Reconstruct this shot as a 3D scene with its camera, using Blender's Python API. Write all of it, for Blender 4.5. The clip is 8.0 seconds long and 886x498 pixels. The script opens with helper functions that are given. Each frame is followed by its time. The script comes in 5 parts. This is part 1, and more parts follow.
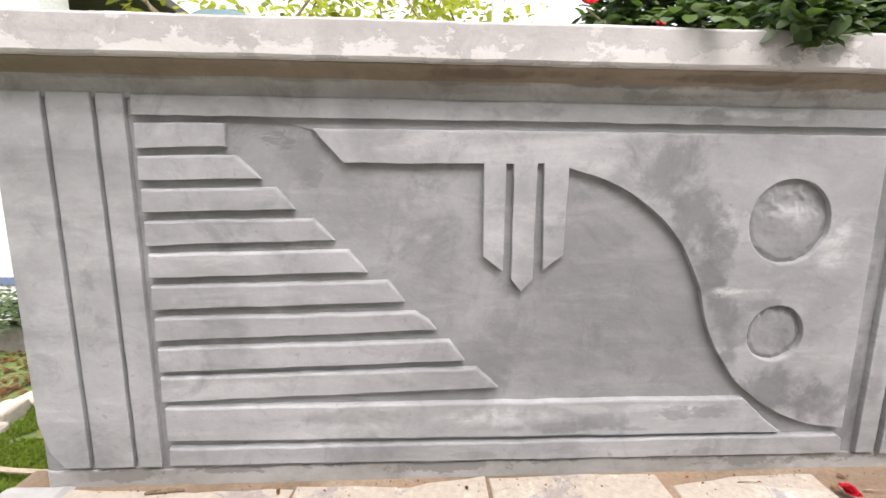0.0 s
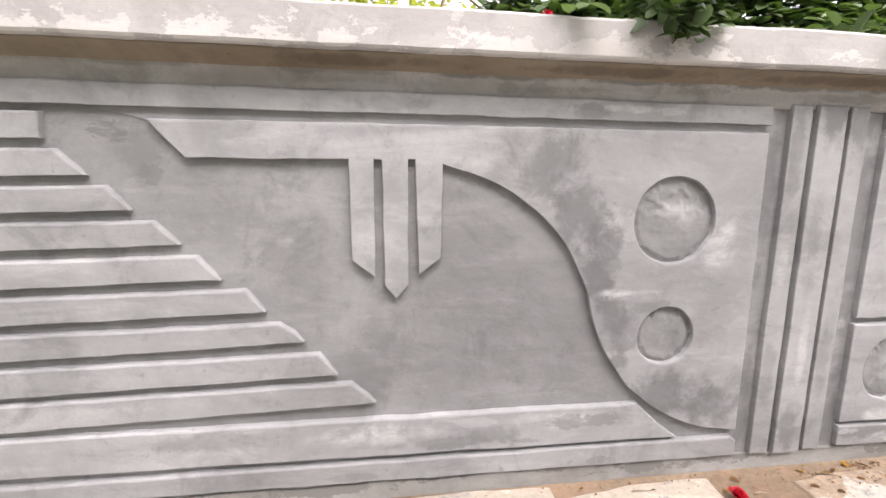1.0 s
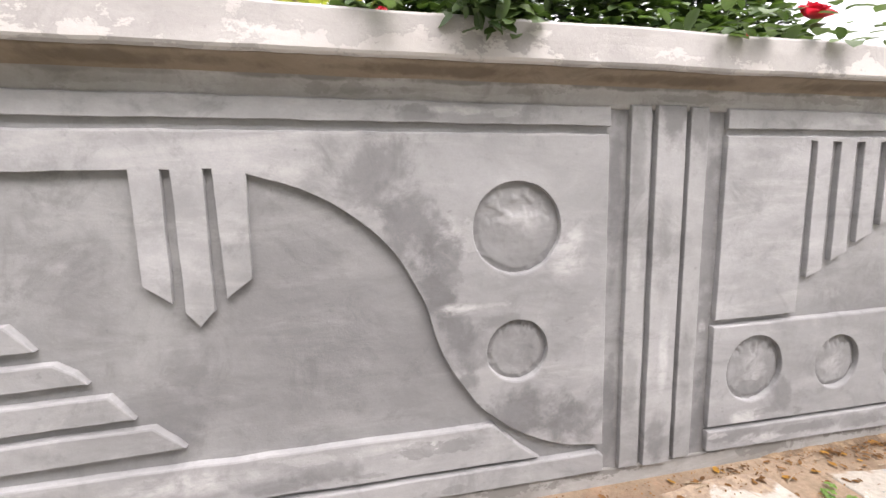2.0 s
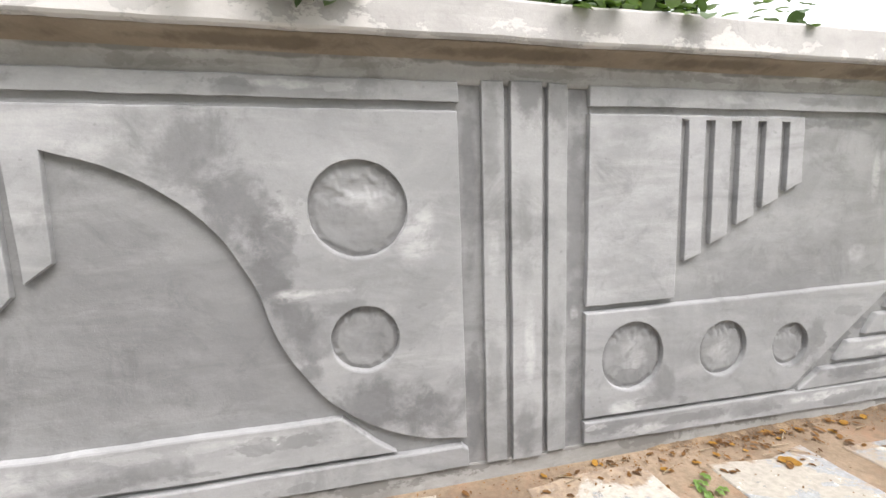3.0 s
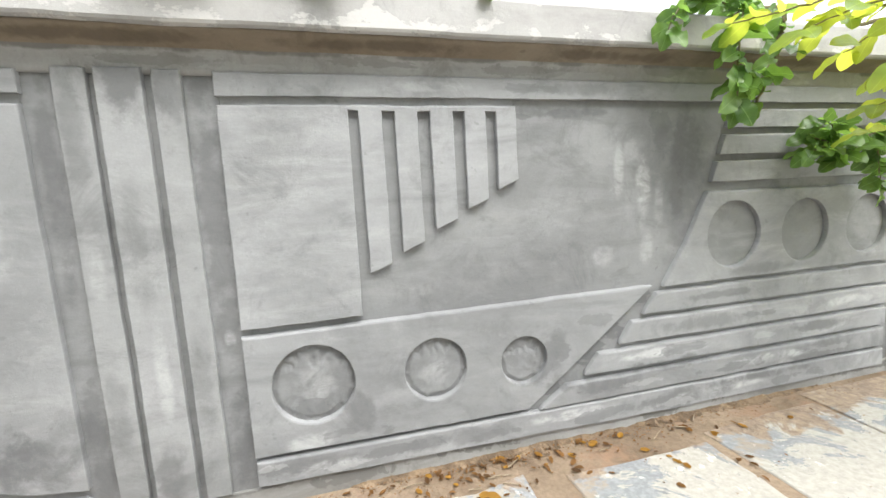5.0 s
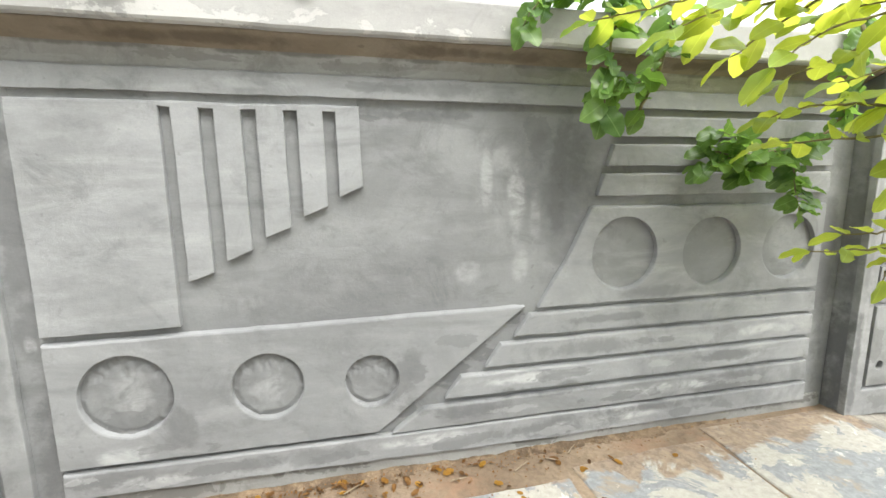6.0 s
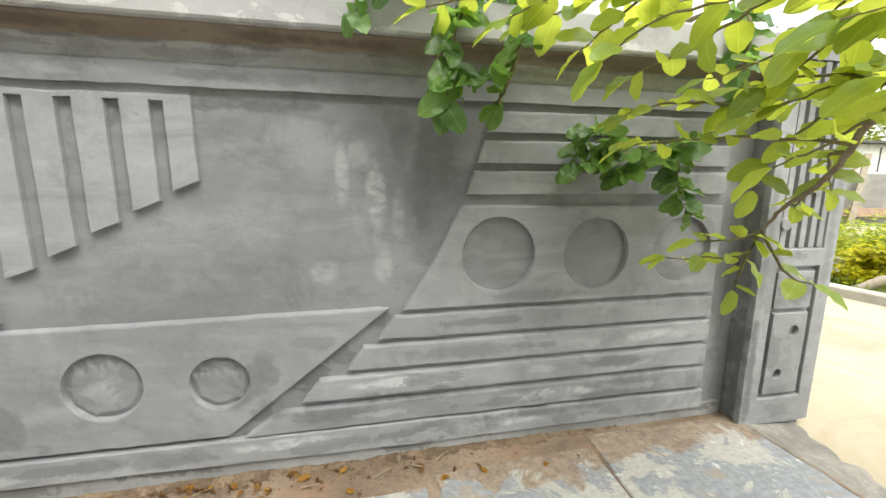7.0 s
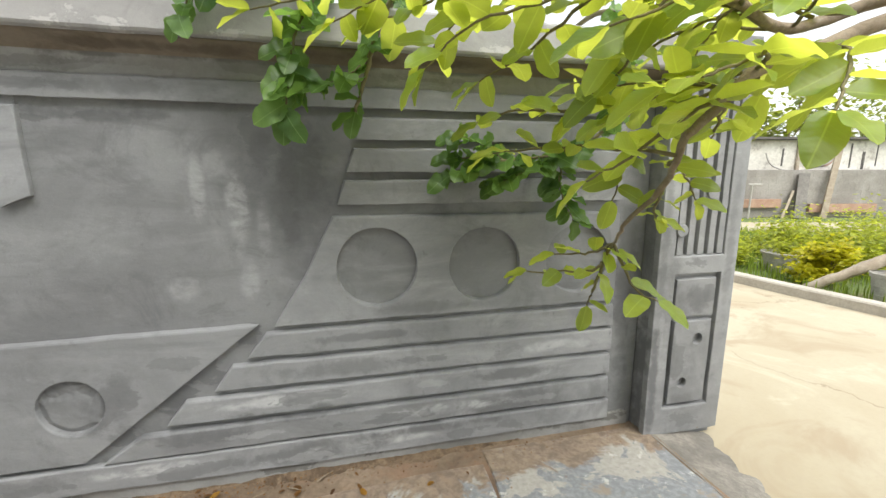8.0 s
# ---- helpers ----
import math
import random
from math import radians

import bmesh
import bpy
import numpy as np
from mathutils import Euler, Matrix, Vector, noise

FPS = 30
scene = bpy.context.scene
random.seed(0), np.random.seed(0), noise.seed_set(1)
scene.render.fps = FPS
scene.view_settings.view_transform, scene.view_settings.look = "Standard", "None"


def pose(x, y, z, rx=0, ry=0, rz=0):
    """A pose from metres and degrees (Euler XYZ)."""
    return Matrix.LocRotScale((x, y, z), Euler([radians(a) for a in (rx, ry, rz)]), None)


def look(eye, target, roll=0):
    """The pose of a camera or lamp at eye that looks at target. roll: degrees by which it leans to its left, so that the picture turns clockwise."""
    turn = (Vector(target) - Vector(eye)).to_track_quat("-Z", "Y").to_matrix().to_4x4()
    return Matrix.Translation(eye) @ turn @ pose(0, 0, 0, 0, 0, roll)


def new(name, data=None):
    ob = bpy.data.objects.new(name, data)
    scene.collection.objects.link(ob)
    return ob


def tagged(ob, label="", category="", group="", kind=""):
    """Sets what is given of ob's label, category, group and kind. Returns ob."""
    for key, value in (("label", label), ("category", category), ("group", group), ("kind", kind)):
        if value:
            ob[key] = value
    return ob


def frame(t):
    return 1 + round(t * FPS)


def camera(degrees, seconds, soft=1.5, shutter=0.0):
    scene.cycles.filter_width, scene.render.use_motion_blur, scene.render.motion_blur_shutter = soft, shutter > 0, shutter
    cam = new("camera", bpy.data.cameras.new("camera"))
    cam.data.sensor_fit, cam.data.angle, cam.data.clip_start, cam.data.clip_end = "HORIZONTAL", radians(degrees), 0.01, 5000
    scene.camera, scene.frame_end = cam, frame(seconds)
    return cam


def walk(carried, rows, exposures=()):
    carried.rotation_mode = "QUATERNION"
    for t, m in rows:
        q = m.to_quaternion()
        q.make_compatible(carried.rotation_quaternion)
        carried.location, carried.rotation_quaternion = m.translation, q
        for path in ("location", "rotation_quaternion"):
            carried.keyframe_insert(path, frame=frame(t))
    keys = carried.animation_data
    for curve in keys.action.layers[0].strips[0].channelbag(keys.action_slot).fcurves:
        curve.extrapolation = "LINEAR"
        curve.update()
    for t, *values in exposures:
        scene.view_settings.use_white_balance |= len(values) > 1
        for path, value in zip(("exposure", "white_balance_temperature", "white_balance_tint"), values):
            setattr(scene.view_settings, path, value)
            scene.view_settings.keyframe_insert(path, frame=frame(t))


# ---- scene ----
cam = camera(95.5, 8.0)
METRES, EYE, TILT, LEAN, TURN = 4.3, 1.185, 0.0, 0.0, -2.8
ROWS = [
    (0.0, 0.0, 0.0, 0.0, 0.07, -8.89, -0.48),
    (0.3, 0.0266, 0.0059, 0.0008, -0.06, -9.34, -0.87),
    (0.5, 0.0414, 0.0112, 0.0011, -0.99, -8.92, -1.29),
    (0.7, 0.058, 0.0164, -0.0032, -3.58, -8.66, -0.86),
    (1.0, 0.0847, 0.0258, -0.003, -4.03, -8.53, -0.38),
    (1.2, 0.109, 0.0341, 0.0003, -5.11, -8.69, -0.46),
    (1.5, 0.1421, 0.042, 0.0014, -6.51, -8.3, 0.67),
    (1.7, 0.1623, 0.0449, 0.0014, -8.65, -7.9, 0.96),
    (2.8, 0.3055, 0.0393, -0.0245, -8.91, -6.4, 1.36),
    (3.0, 0.3225, 0.0399, -0.0246, -9.7, -6.82, 1.62),
    (3.3, 0.3589, 0.0447, -0.0307, -11.22, -6.72, 2.49),
    (3.5, 0.389, 0.0492, -0.033, -10.13, -7.06, 1.13),
    (3.7, 0.4176, 0.052, -0.0321, -9.22, -7.27, 0.83),
    (4.0, 0.4529, 0.0531, -0.0291, -10.11, -7.48, 2.04),
    (4.2, 0.4787, 0.0518, -0.0266, -11.44, -8.34, 2.49),
    (4.5, 0.529, 0.0446, -0.0293, -8.3, -7.63, 0.77),
    (4.8, 0.5779, 0.0393, -0.0255, -9.17, -7.96, 2.16),
    (5.0, 0.6051, 0.0407, -0.0282, -11.74, -7.36, 2.85),
    (5.2, 0.6361, 0.0455, -0.0291, -11.19, -7.19, 2.65),
    (6.3, 0.7954, 0.0387, -0.0126, -8.8, -9.21, 0.05),
    (6.5, 0.8198, 0.0356, -0.0106, -8.28, -9.44, 0.16),
    (6.8, 0.8518, 0.0358, -0.0124, -9.38, -9.38, 0.16),
    (7.0, 0.88, 0.0407, -0.0136, -9.24, -9.82, -0.41),
    (7.3, 0.9163, 0.0467, -0.0113, -8.85, -11.33, -0.82),
    (7.5, 0.9366, 0.0477, -0.0065, -9.64, -11.31, -1.79),
    (7.7, 0.9516, 0.0458, -0.003, -10.8, -11.4, -1.26),
    (8.0, 0.9844, 0.0401, -0.0038, -10.43, -10.07, 0.1),
]
# the clip's camera closes down as the bright driveway comes into view
EXPOSURES = [(0.0, 1.88, 6690, 16), (0.5, 1.96, 6740, 17), (1.5, 1.98, 6800, 19), (3.0, 1.99, 6600, 12), (5.0, 2.00, 6480, 7), (6.5, 1.90, 6600, 5), (7.0, 1.61, 6600, 5), (8.0, 1.29, 6560, 7)]
walk(cam, [(t, pose(0, 0, EYE, TILT, LEAN, TURN) @ pose(METRES * x, METRES * y, METRES * z, 90 + pitch, roll, yaw)) for t, x, y, z, yaw, pitch, roll in ROWS], EXPOSURES)

# ---- world and light ----
world = bpy.data.worlds.new("sky")
scene.world = world
world.use_nodes = True
wnt = world.node_tree
sky = wnt.nodes.new("ShaderNodeTexSky")
sky.sky_type = "NISHITA"
sky.sun_disc = False
SUN_EL, SUN_AZ = 59.0, 160.0          # height, and bearing from +y towards +x
sky.sun_elevation, sky.sun_rotation = radians(SUN_EL), radians(SUN_AZ)
sky.air_density, sky.dust_density, sky.ozone_density = 1.0, 2.0, 1.0
haze = wnt.nodes.new("ShaderNodeHueSaturation")     # thin white cloud over the blue
haze.inputs["Saturation"].default_value = 0.2
wnt.links.new(sky.outputs[0], haze.inputs["Color"])
wnt.links.new(haze.outputs[0], wnt.nodes["Background"].inputs[0])
wnt.nodes["Background"].inputs[1].default_value = 0.15
sun = new("sun", bpy.data.lights.new("sun", "SUN"))
sun.data.energy, sun.data.angle, sun.data.color = 1.5, radians(65), (1.0, 0.97, 0.93)
sd = Vector((math.sin(radians(SUN_AZ)) * math.cos(radians(SUN_EL)), math.cos(radians(SUN_AZ)) * math.cos(radians(SUN_EL)), math.sin(radians(SUN_EL))))
sun.matrix_world = look(sd * 30, (0, 0, 0))

# ---- material helpers ----


def material(name):
    m = bpy.data.materials.new(name)
    m.use_nodes = True
    nt = m.node_tree
    return m, nt, nt.nodes["Principled BSDF"]


def put(nt, socket, value):
    if isinstance(value, bpy.types.NodeSocket):
        nt.links.new(value, socket)
    elif isinstance(value, tuple) and len(value) == 3 and socket.type == "RGBA":
        socket.default_value = (*value, 1)
    else:
        socket.default_value = value


def place(nt, scale=(1, 1, 1), own=False, shift=None):
    """Coordinates in metres: of the world, or of the object itself."""
    if own:
        src = nt.nodes.new("ShaderNodeTexCoord").outputs["Object"]
    else:
        src = nt.nodes.new("ShaderNodeNewGeometry").outputs["Position"]
    mp = nt.nodes.new("ShaderNodeMapping")
    nt.links.new(src, mp.inputs["Vector"])
    mp.inputs["Scale"].default_value = scale
    if shift is not None:
        put(nt, mp.inputs["Location"], shift)
    return mp.outputs[0]


def noise_tex(nt, vec, scale, detail=5.0, rough=0.6, bend=0.0):
    n = nt.nodes.new("ShaderNodeTexNoise")
    nt.links.new(vec, n.inputs["Vector"])
    n.inputs["Scale"].default_value = scale
    n.inputs["Detail"].default_value = detail
    n.inputs["Roughness"].default_value = rough
    n.inputs["Distortion"].default_value = bend
    return n.outputs["Fac"]


def ramp(nt, fac, lo, hi, a=0.0, b=1.0):
    r = nt.nodes.new("ShaderNodeMapRange")
    r.interpolation_type = "SMOOTHSTEP"
    put(nt, r.inputs[0], fac)
    for i, v in enumerate((lo, hi, a, b)):
        r.inputs[i + 1].default_value = v
    return r.outputs[0]


def calc(nt, op, a, b=0.0):
    n = nt.nodes.new("ShaderNodeMath")
    n.operation = op
    put(nt, n.inputs[0], a)
    put(nt, n.inputs[1], b)
    return n.outputs[0]


def blend(nt, fac, a, b, kind="MIX"):
    n = nt.nodes.new("ShaderNodeMix")
    n.data_type, n.blend_type = "RGBA", kind
    put(nt, n.inputs[0], fac)
    put(nt, n.inputs[6], a)
    put(nt, n.inputs[7], b)
    return n.outputs[2]


def bumps(nt, bsdf, height, strength, distance):
    n = nt.nodes.new("ShaderNodeBump")
    n.inputs["Strength"].default_value = strength
    n.inputs["Distance"].default_value = distance
    nt.links.new(height, n.inputs["Height"])
    nt.links.new(n.outputs[0], bsdf.inputs["Normal"])


def own_random(nt):
    return nt.nodes.new("ShaderNodeObjectInfo").outputs["Random"]


def spot(nt, x, z, rx, rz, wob):
    """A ragged blotch on the wall, centred at x, z; 1 inside, 0 outside."""
    mp = nt.nodes.new("ShaderNodeMapping")
    nt.links.new(nt.nodes.new("ShaderNodeNewGeometry").outputs["Position"], mp.inputs["Vector"])
    mp.inputs["Location"].default_value = (-x / rx, 0, -z / rz)
    mp.inputs["Scale"].default_value = (1 / rx, 0, 1 / rz)
    ln = nt.nodes.new("ShaderNodeVectorMath")
    ln.operation = "LENGTH"
    nt.links.new(mp.outputs[0], ln.inputs[0])
    fall = ramp(nt, ln.outputs["Value"], 1.5, 0.2)
    return calc(nt, "MULTIPLY", ramp(nt, calc(nt, "ADD", fall, wob), 0.30, 1.0), ramp(nt, ln.outputs["Value"], 1.55, 1.1))


def plaster(name, base, dark, pale, damp_shade=(), chalk=(), flaky=None, tint=0.05, broad=(), scab_shade=(), skins=()):
    """Hand-trowelled cement render: cloudy tone, dampness and painted shade in blotches, chalky bloom, drag marks and
    pits.
    """
    m, nt, bsdf = material(name)
    p = place(nt)
    streak = place(nt, (0.35, 1, 1.6))
    cloud = noise_tex(nt, p, 1.7, 6, 0.62, 0.6)
    mid = noise_tex(nt, streak, 5.0, 6, 0.62, 0.5)
    fine = noise_tex(nt, p, 70, 4, 0.7)
    pits = noise_tex(nt, p, 240, 2, 0.5)
    col = blend(nt, ramp(nt, cloud, 0.36, 0.66), dark, base)
    col = blend(nt, ramp(nt, mid, 0.50, 0.75, 0, 0.6), col, pale)
    col = blend(nt, ramp(nt, mid, 0.48, 0.26, 0, 0.7), col, tuple(c * 0.8 for c in dark))
    blot = noise_tex(nt, p, 4.6, 10, 0.74, 0.7)
    col = blend(nt, ramp(nt, blot, 0.50, 0.66, 0, 0.46), col, tuple(c * 0.62 for c in dark))
    smear = noise_tex(nt, place(nt, (0.8, 1, 1.2)), 9, 8, 0.68, 0.3)
    col = blend(nt, ramp(nt, smear, 0.52, 0.76, 0, 0.26), col, tuple(min(0.7, c * 1.18) for c in pale))
    col = blend(nt, ramp(nt, smear, 0.46, 0.28, 0, 0.24), col, tuple(c * 0.66 for c in dark))
    grain = noise_tex(nt, p, 150, 3, 0.65)
    col = blend(nt, ramp(nt, grain, 0.35, 0.68, 0.10, 0), col, tuple(c * 0.7 for c in dark))
    wob = calc(nt, "MULTIPLY", calc(nt, "SUBTRACT", noise_tex(nt, p, 8, 8, 0.66, 0.2), 0.5), 2.9)
    wisp = calc(nt, "MULTIPLY", wob, 0.5)
    soft = calc(nt, "MULTIPLY", calc(nt, "SUBTRACT", cloud, 0.5), 0.9)
    crumb = ramp(nt, noise_tex(nt, place(nt, (0.6, 1, 1.0)), 13, 8, 0.66, 0.6), 0.36, 0.66)
    for x, z, rx, rz, s in broad:
        col = blend(nt, calc(nt, "MULTIPLY", spot(nt, x, z, rx, rz, soft), s), col, tuple(c * 0.55 for c in dark))
    # dampness; on soffit and cove also shade painted into the colour
    for x, z, rx, rz, s in damp_shade:
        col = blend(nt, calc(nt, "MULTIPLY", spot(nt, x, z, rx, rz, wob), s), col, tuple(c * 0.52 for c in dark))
    for x, z, rx, rz, s in chalk:
        col = blend(nt, calc(nt, "MULTIPLY", calc(nt, "MULTIPLY", spot(nt, x, z, rx, rz, wisp), crumb), s * 1.2), col, tuple(min(0.75, c * 1.35) for c in pale))
    ragged = calc(nt, "MULTIPLY", calc(nt, "SUBTRACT", noise_tex(nt, place(nt, (0.6, 1, 1.0)), 11, 10, 0.70, 0.4), 0.5), 4.6)
    for x, z, rx, rz, s in scab_shade:       # bare darker cement where the skim has come away, and painted shade in the hull's channel
        col = blend(nt, ramp(nt, spot(nt, x, z, rx, rz, ragged), 0.32, 0.66, 0, s), col, tuple(c * 0.66 for c in dark))
    for x, z, rx, rz, s in skins:       # remains of pale skim
        col = blend(nt, ramp(nt, spot(nt, x, z, rx, rz, ragged), 0.30, 0.75, 0, 0.6 * s), col, tuple(min(0.75, c * 1.06) for c in pale))
    if flaky:                           # limewash flaking off, most of it left along the lower arris
        sep = nt.nodes.new("ShaderNodeSeparateXYZ")
        nt.links.new(nt.nodes.new("ShaderNodeNewGeometry").outputs["Position"], sep.inputs[0])
        n1 = noise_tex(nt, place(nt, (0.75, 1, 1.2)), 8.0, 11, 0.68, 0.25)
        n2 = calc(nt, "MULTIPLY", calc(nt, "SUBTRACT", noise_tex(nt, place(nt, (1, 0, 0)), 1.3, 3, 0.5), 0.5), 0.45)
        m1 = calc(nt, "ADD", calc(nt, "SUBTRACT", calc(nt, "ADD", n1, n2), ramp(nt, sep.outputs[0], 1.6, 2.8, 0, 0.06)), ramp(nt, sep.outputs[2], 1.668, 1.588, 0, 0.10))
        col = blend(nt, ramp(nt, n1, 0.50, 0.36, 0, 0.35), col, dark)
        col = blend(nt, ramp(nt, m1, 0.565, 0.60, 0, 0.95), col, flaky)
        col = blend(nt, ramp(nt, m1, 0.548, 0.562, 0, 0.22), col, tuple(c * 0.8 for c in dark))
        col = blend(nt, ramp(nt, m1, 0.568, 0.60, 0, 0.75), col, flaky)
    spots = noise_tex(nt, p, 26, 3, 0.5)
    col = blend(nt, ramp(nt, spots, 0.69, 0.76, 0, 0.4), col, tuple(c * 0.6 for c in dark))
    col = blend(nt, ramp(nt, fine, 0.3, 0.7, 0.12, 0), col, dark)
    rnd = ramp(nt, own_random(nt), 0, 1, 1 - tint, 1 + tint)
    sc = nt.nodes.new("ShaderNodeVectorMath")
    sc.operation = "SCALE"
    nt.links.new(col, sc.inputs[0])
    nt.links.new(rnd, sc.inputs["Scale"])
    nt.links.new(sc.outputs[0], bsdf.inputs["Base Color"])
    put(nt, bsdf.inputs["Roughness"], ramp(nt, mid, 0.3, 0.7, 0.72, 0.92))
    bsdf.inputs["Specular IOR Level"].default_value = 0.3
    wave = noise_tex(nt, place(nt, (0.6, 1, 1.2)), 9, 4, 0.5, 0.4)
    h = calc(nt, "ADD", calc(nt, "MULTIPLY", wave, 1.0), calc(nt, "MULTIPLY", fine, 0.16))
    h = calc(nt, "ADD", h, calc(nt, "MULTIPLY", ramp(nt, pits, 0.62, 0.72), -0.05))
    bumps(nt, bsdf, h, 0.55, 0.008)
    return m


def stone_mat(name, cream, grey, share, washed=0.8):
    m, nt, bsdf = material(name)
    p = place(nt)
    rnd = own_random(nt)
    cloud = noise_tex(nt, p, 2.6, 10, 0.70, 0.7)
    shift = calc(nt, "MULTIPLY", calc(nt, "SUBTRACT", rnd, 0.5), 0.05)
    mask = ramp(nt, calc(nt, "ADD", cloud, shift), share, share + 0.014)
    fine = noise_tex(nt, p, 38, 6, 0.7)
    col = blend(nt, ramp(nt, fine, 0.35, 0.7), cream, tuple(c * 0.8 for c in cream))
    g = blend(nt, ramp(nt, fine, 0.4, 0.65), grey, tuple(min(0.8, c * 1.45) for c in grey))
    col = blend(nt, mask, col, g)
    fleck = noise_tex(nt, p, 13, 8, 0.72, 0.3)
    col = blend(nt, ramp(nt, fleck, 0.61, 0.63, 0, 0.6), col, (0.62, 0.60, 0.56))
    col = blend(nt, ramp(nt, fleck, 0.36, 0.34, 0, 0.75), col, tuple(c * 0.7 for c in grey))
    soil = noise_tex(nt, p, 2.6, 8, 0.7, 0.5)
    col = blend(nt, ramp(nt, soil, 0.57, 0.64, 0, 0.85 * washed), col, (0.29, 0.22, 0.15))
    sep = nt.nodes.new("ShaderNodeSeparateXYZ")          # earth washed over the stone along the wall
    nt.links.new(nt.nodes.new("ShaderNodeTexCoord").outputs["Object"], sep.inputs[0])
    wash = calc(nt, "ADD", sep.outputs[1], calc(nt, "MULTIPLY", calc(nt, "SUBTRACT", noise_tex(nt, p, 3.4, 9, 0.66, 0.6), 0.5), 0.9))
    earthy = blend(nt, ramp(nt, noise_tex(nt, p, 24, 6, 0.7, 0.4), 0.38, 0.62), (0.285, 0.205, 0.132), (0.165, 0.108, 0.066))
    col = blend(nt, ramp(nt, wash, 1.30, 1.35, 0, washed), col, earthy)
    nt.links.new(col, bsdf.inputs["Base Color"])
    put(nt, bsdf.inputs["Roughness"], ramp(nt, fine, 0.3, 0.7, 0.55, 0.85))
    h = calc(nt, "ADD", fine, calc(nt, "MULTIPLY", mask, -0.5))
    bumps(nt, bsdf, h, 0.5, 0.004)
    return m


def mottled(name, a, b, scale, rough=0.85, fine_scale=60, bump=0.4, dist=0.01, c=None):
    m, nt, bsdf = material(name)
    p = place(nt)
    n1 = noise_tex(nt, p, scale, 6, 0.62, 0.5)
    n2 = noise_tex(nt, p, fine_scale, 5, 0.68)
    col = blend(nt, ramp(nt, n1, 0.36, 0.64), a, b)
    col = blend(nt, ramp(nt, n2, 0.35, 0.7, 0.0, 0.4), col, tuple(v * 0.62 for v in a))
    if c:
        col = blend(nt, ramp(nt, noise_tex(nt, p, scale * 2.3, 7, 0.72), 0.50, 0.68, 0, 0.6), col, c)
    nt.links.new(col, bsdf.inputs["Base Color"])
    bsdf.inputs["Roughness"].default_value = rough
    bumps(nt, bsdf, n2, bump, dist)
    return m


def drive_mat():
    """Floated concrete yard: broad ochre stains, faint trowel tone, dust and a few hairline cracks."""
    m, nt, bsdf = material("driveway_concrete")
    p = place(nt)
    broad = noise_tex(nt, p, 0.55, 5, 0.55, 0.8)
    patch = noise_tex(nt, p, 1.5, 8, 0.62, 0.9)
    fine = noise_tex(nt, p, 45, 5, 0.65)
    col = blend(nt, ramp(nt, broad, 0.38, 0.62), (0.43, 0.385, 0.285), (0.38, 0.325, 0.225))
    col = blend(nt, ramp(nt, patch, 0.52, 0.66, 0, 0.7), col, (0.32, 0.25, 0.165))
    col = blend(nt, ramp(nt, patch, 0.42, 0.30, 0, 0.6), col, (0.50, 0.455, 0.35))
    col = blend(nt, ramp(nt, fine, 0.4, 0.75, 0, 0.25), col, (0.33, 0.28, 0.20))
    wig = nt.nodes.new("ShaderNodeVectorMath")
    wig.operation = "ADD"
    nt.links.new(p, wig.inputs[0])
    nz = nt.nodes.new("ShaderNodeTexNoise")
    nz.inputs["Scale"].default_value, nz.inputs["Detail"].default_value = 2.2, 6
    nt.links.new(p, nz.inputs["Vector"])
    nt.links.new(nz.outputs["Color"], wig.inputs[1])
    vor = nt.nodes.new("ShaderNodeTexVoronoi")
    vor.feature = "DISTANCE_TO_EDGE"
    vor.inputs["Scale"].default_value = 0.42
    nt.links.new(wig.outputs[0], vor.inputs["Vector"])
    crack = calc(nt, "MULTIPLY", ramp(nt, vor.outputs["Distance"], 0.006, 0.001), ramp(nt, broad, 0.42, 0.56))
    col = blend(nt, calc(nt, "MULTIPLY", crack, 0.65), col, (0.20, 0.155, 0.10))
    nt.links.new(col, bsdf.inputs["Base Color"])
    bsdf.inputs["Roughness"].default_value = 0.88
    bumps(nt, bsdf, calc(nt, "SUBTRACT", fine, crack), 0.25, 0.005)
    return m


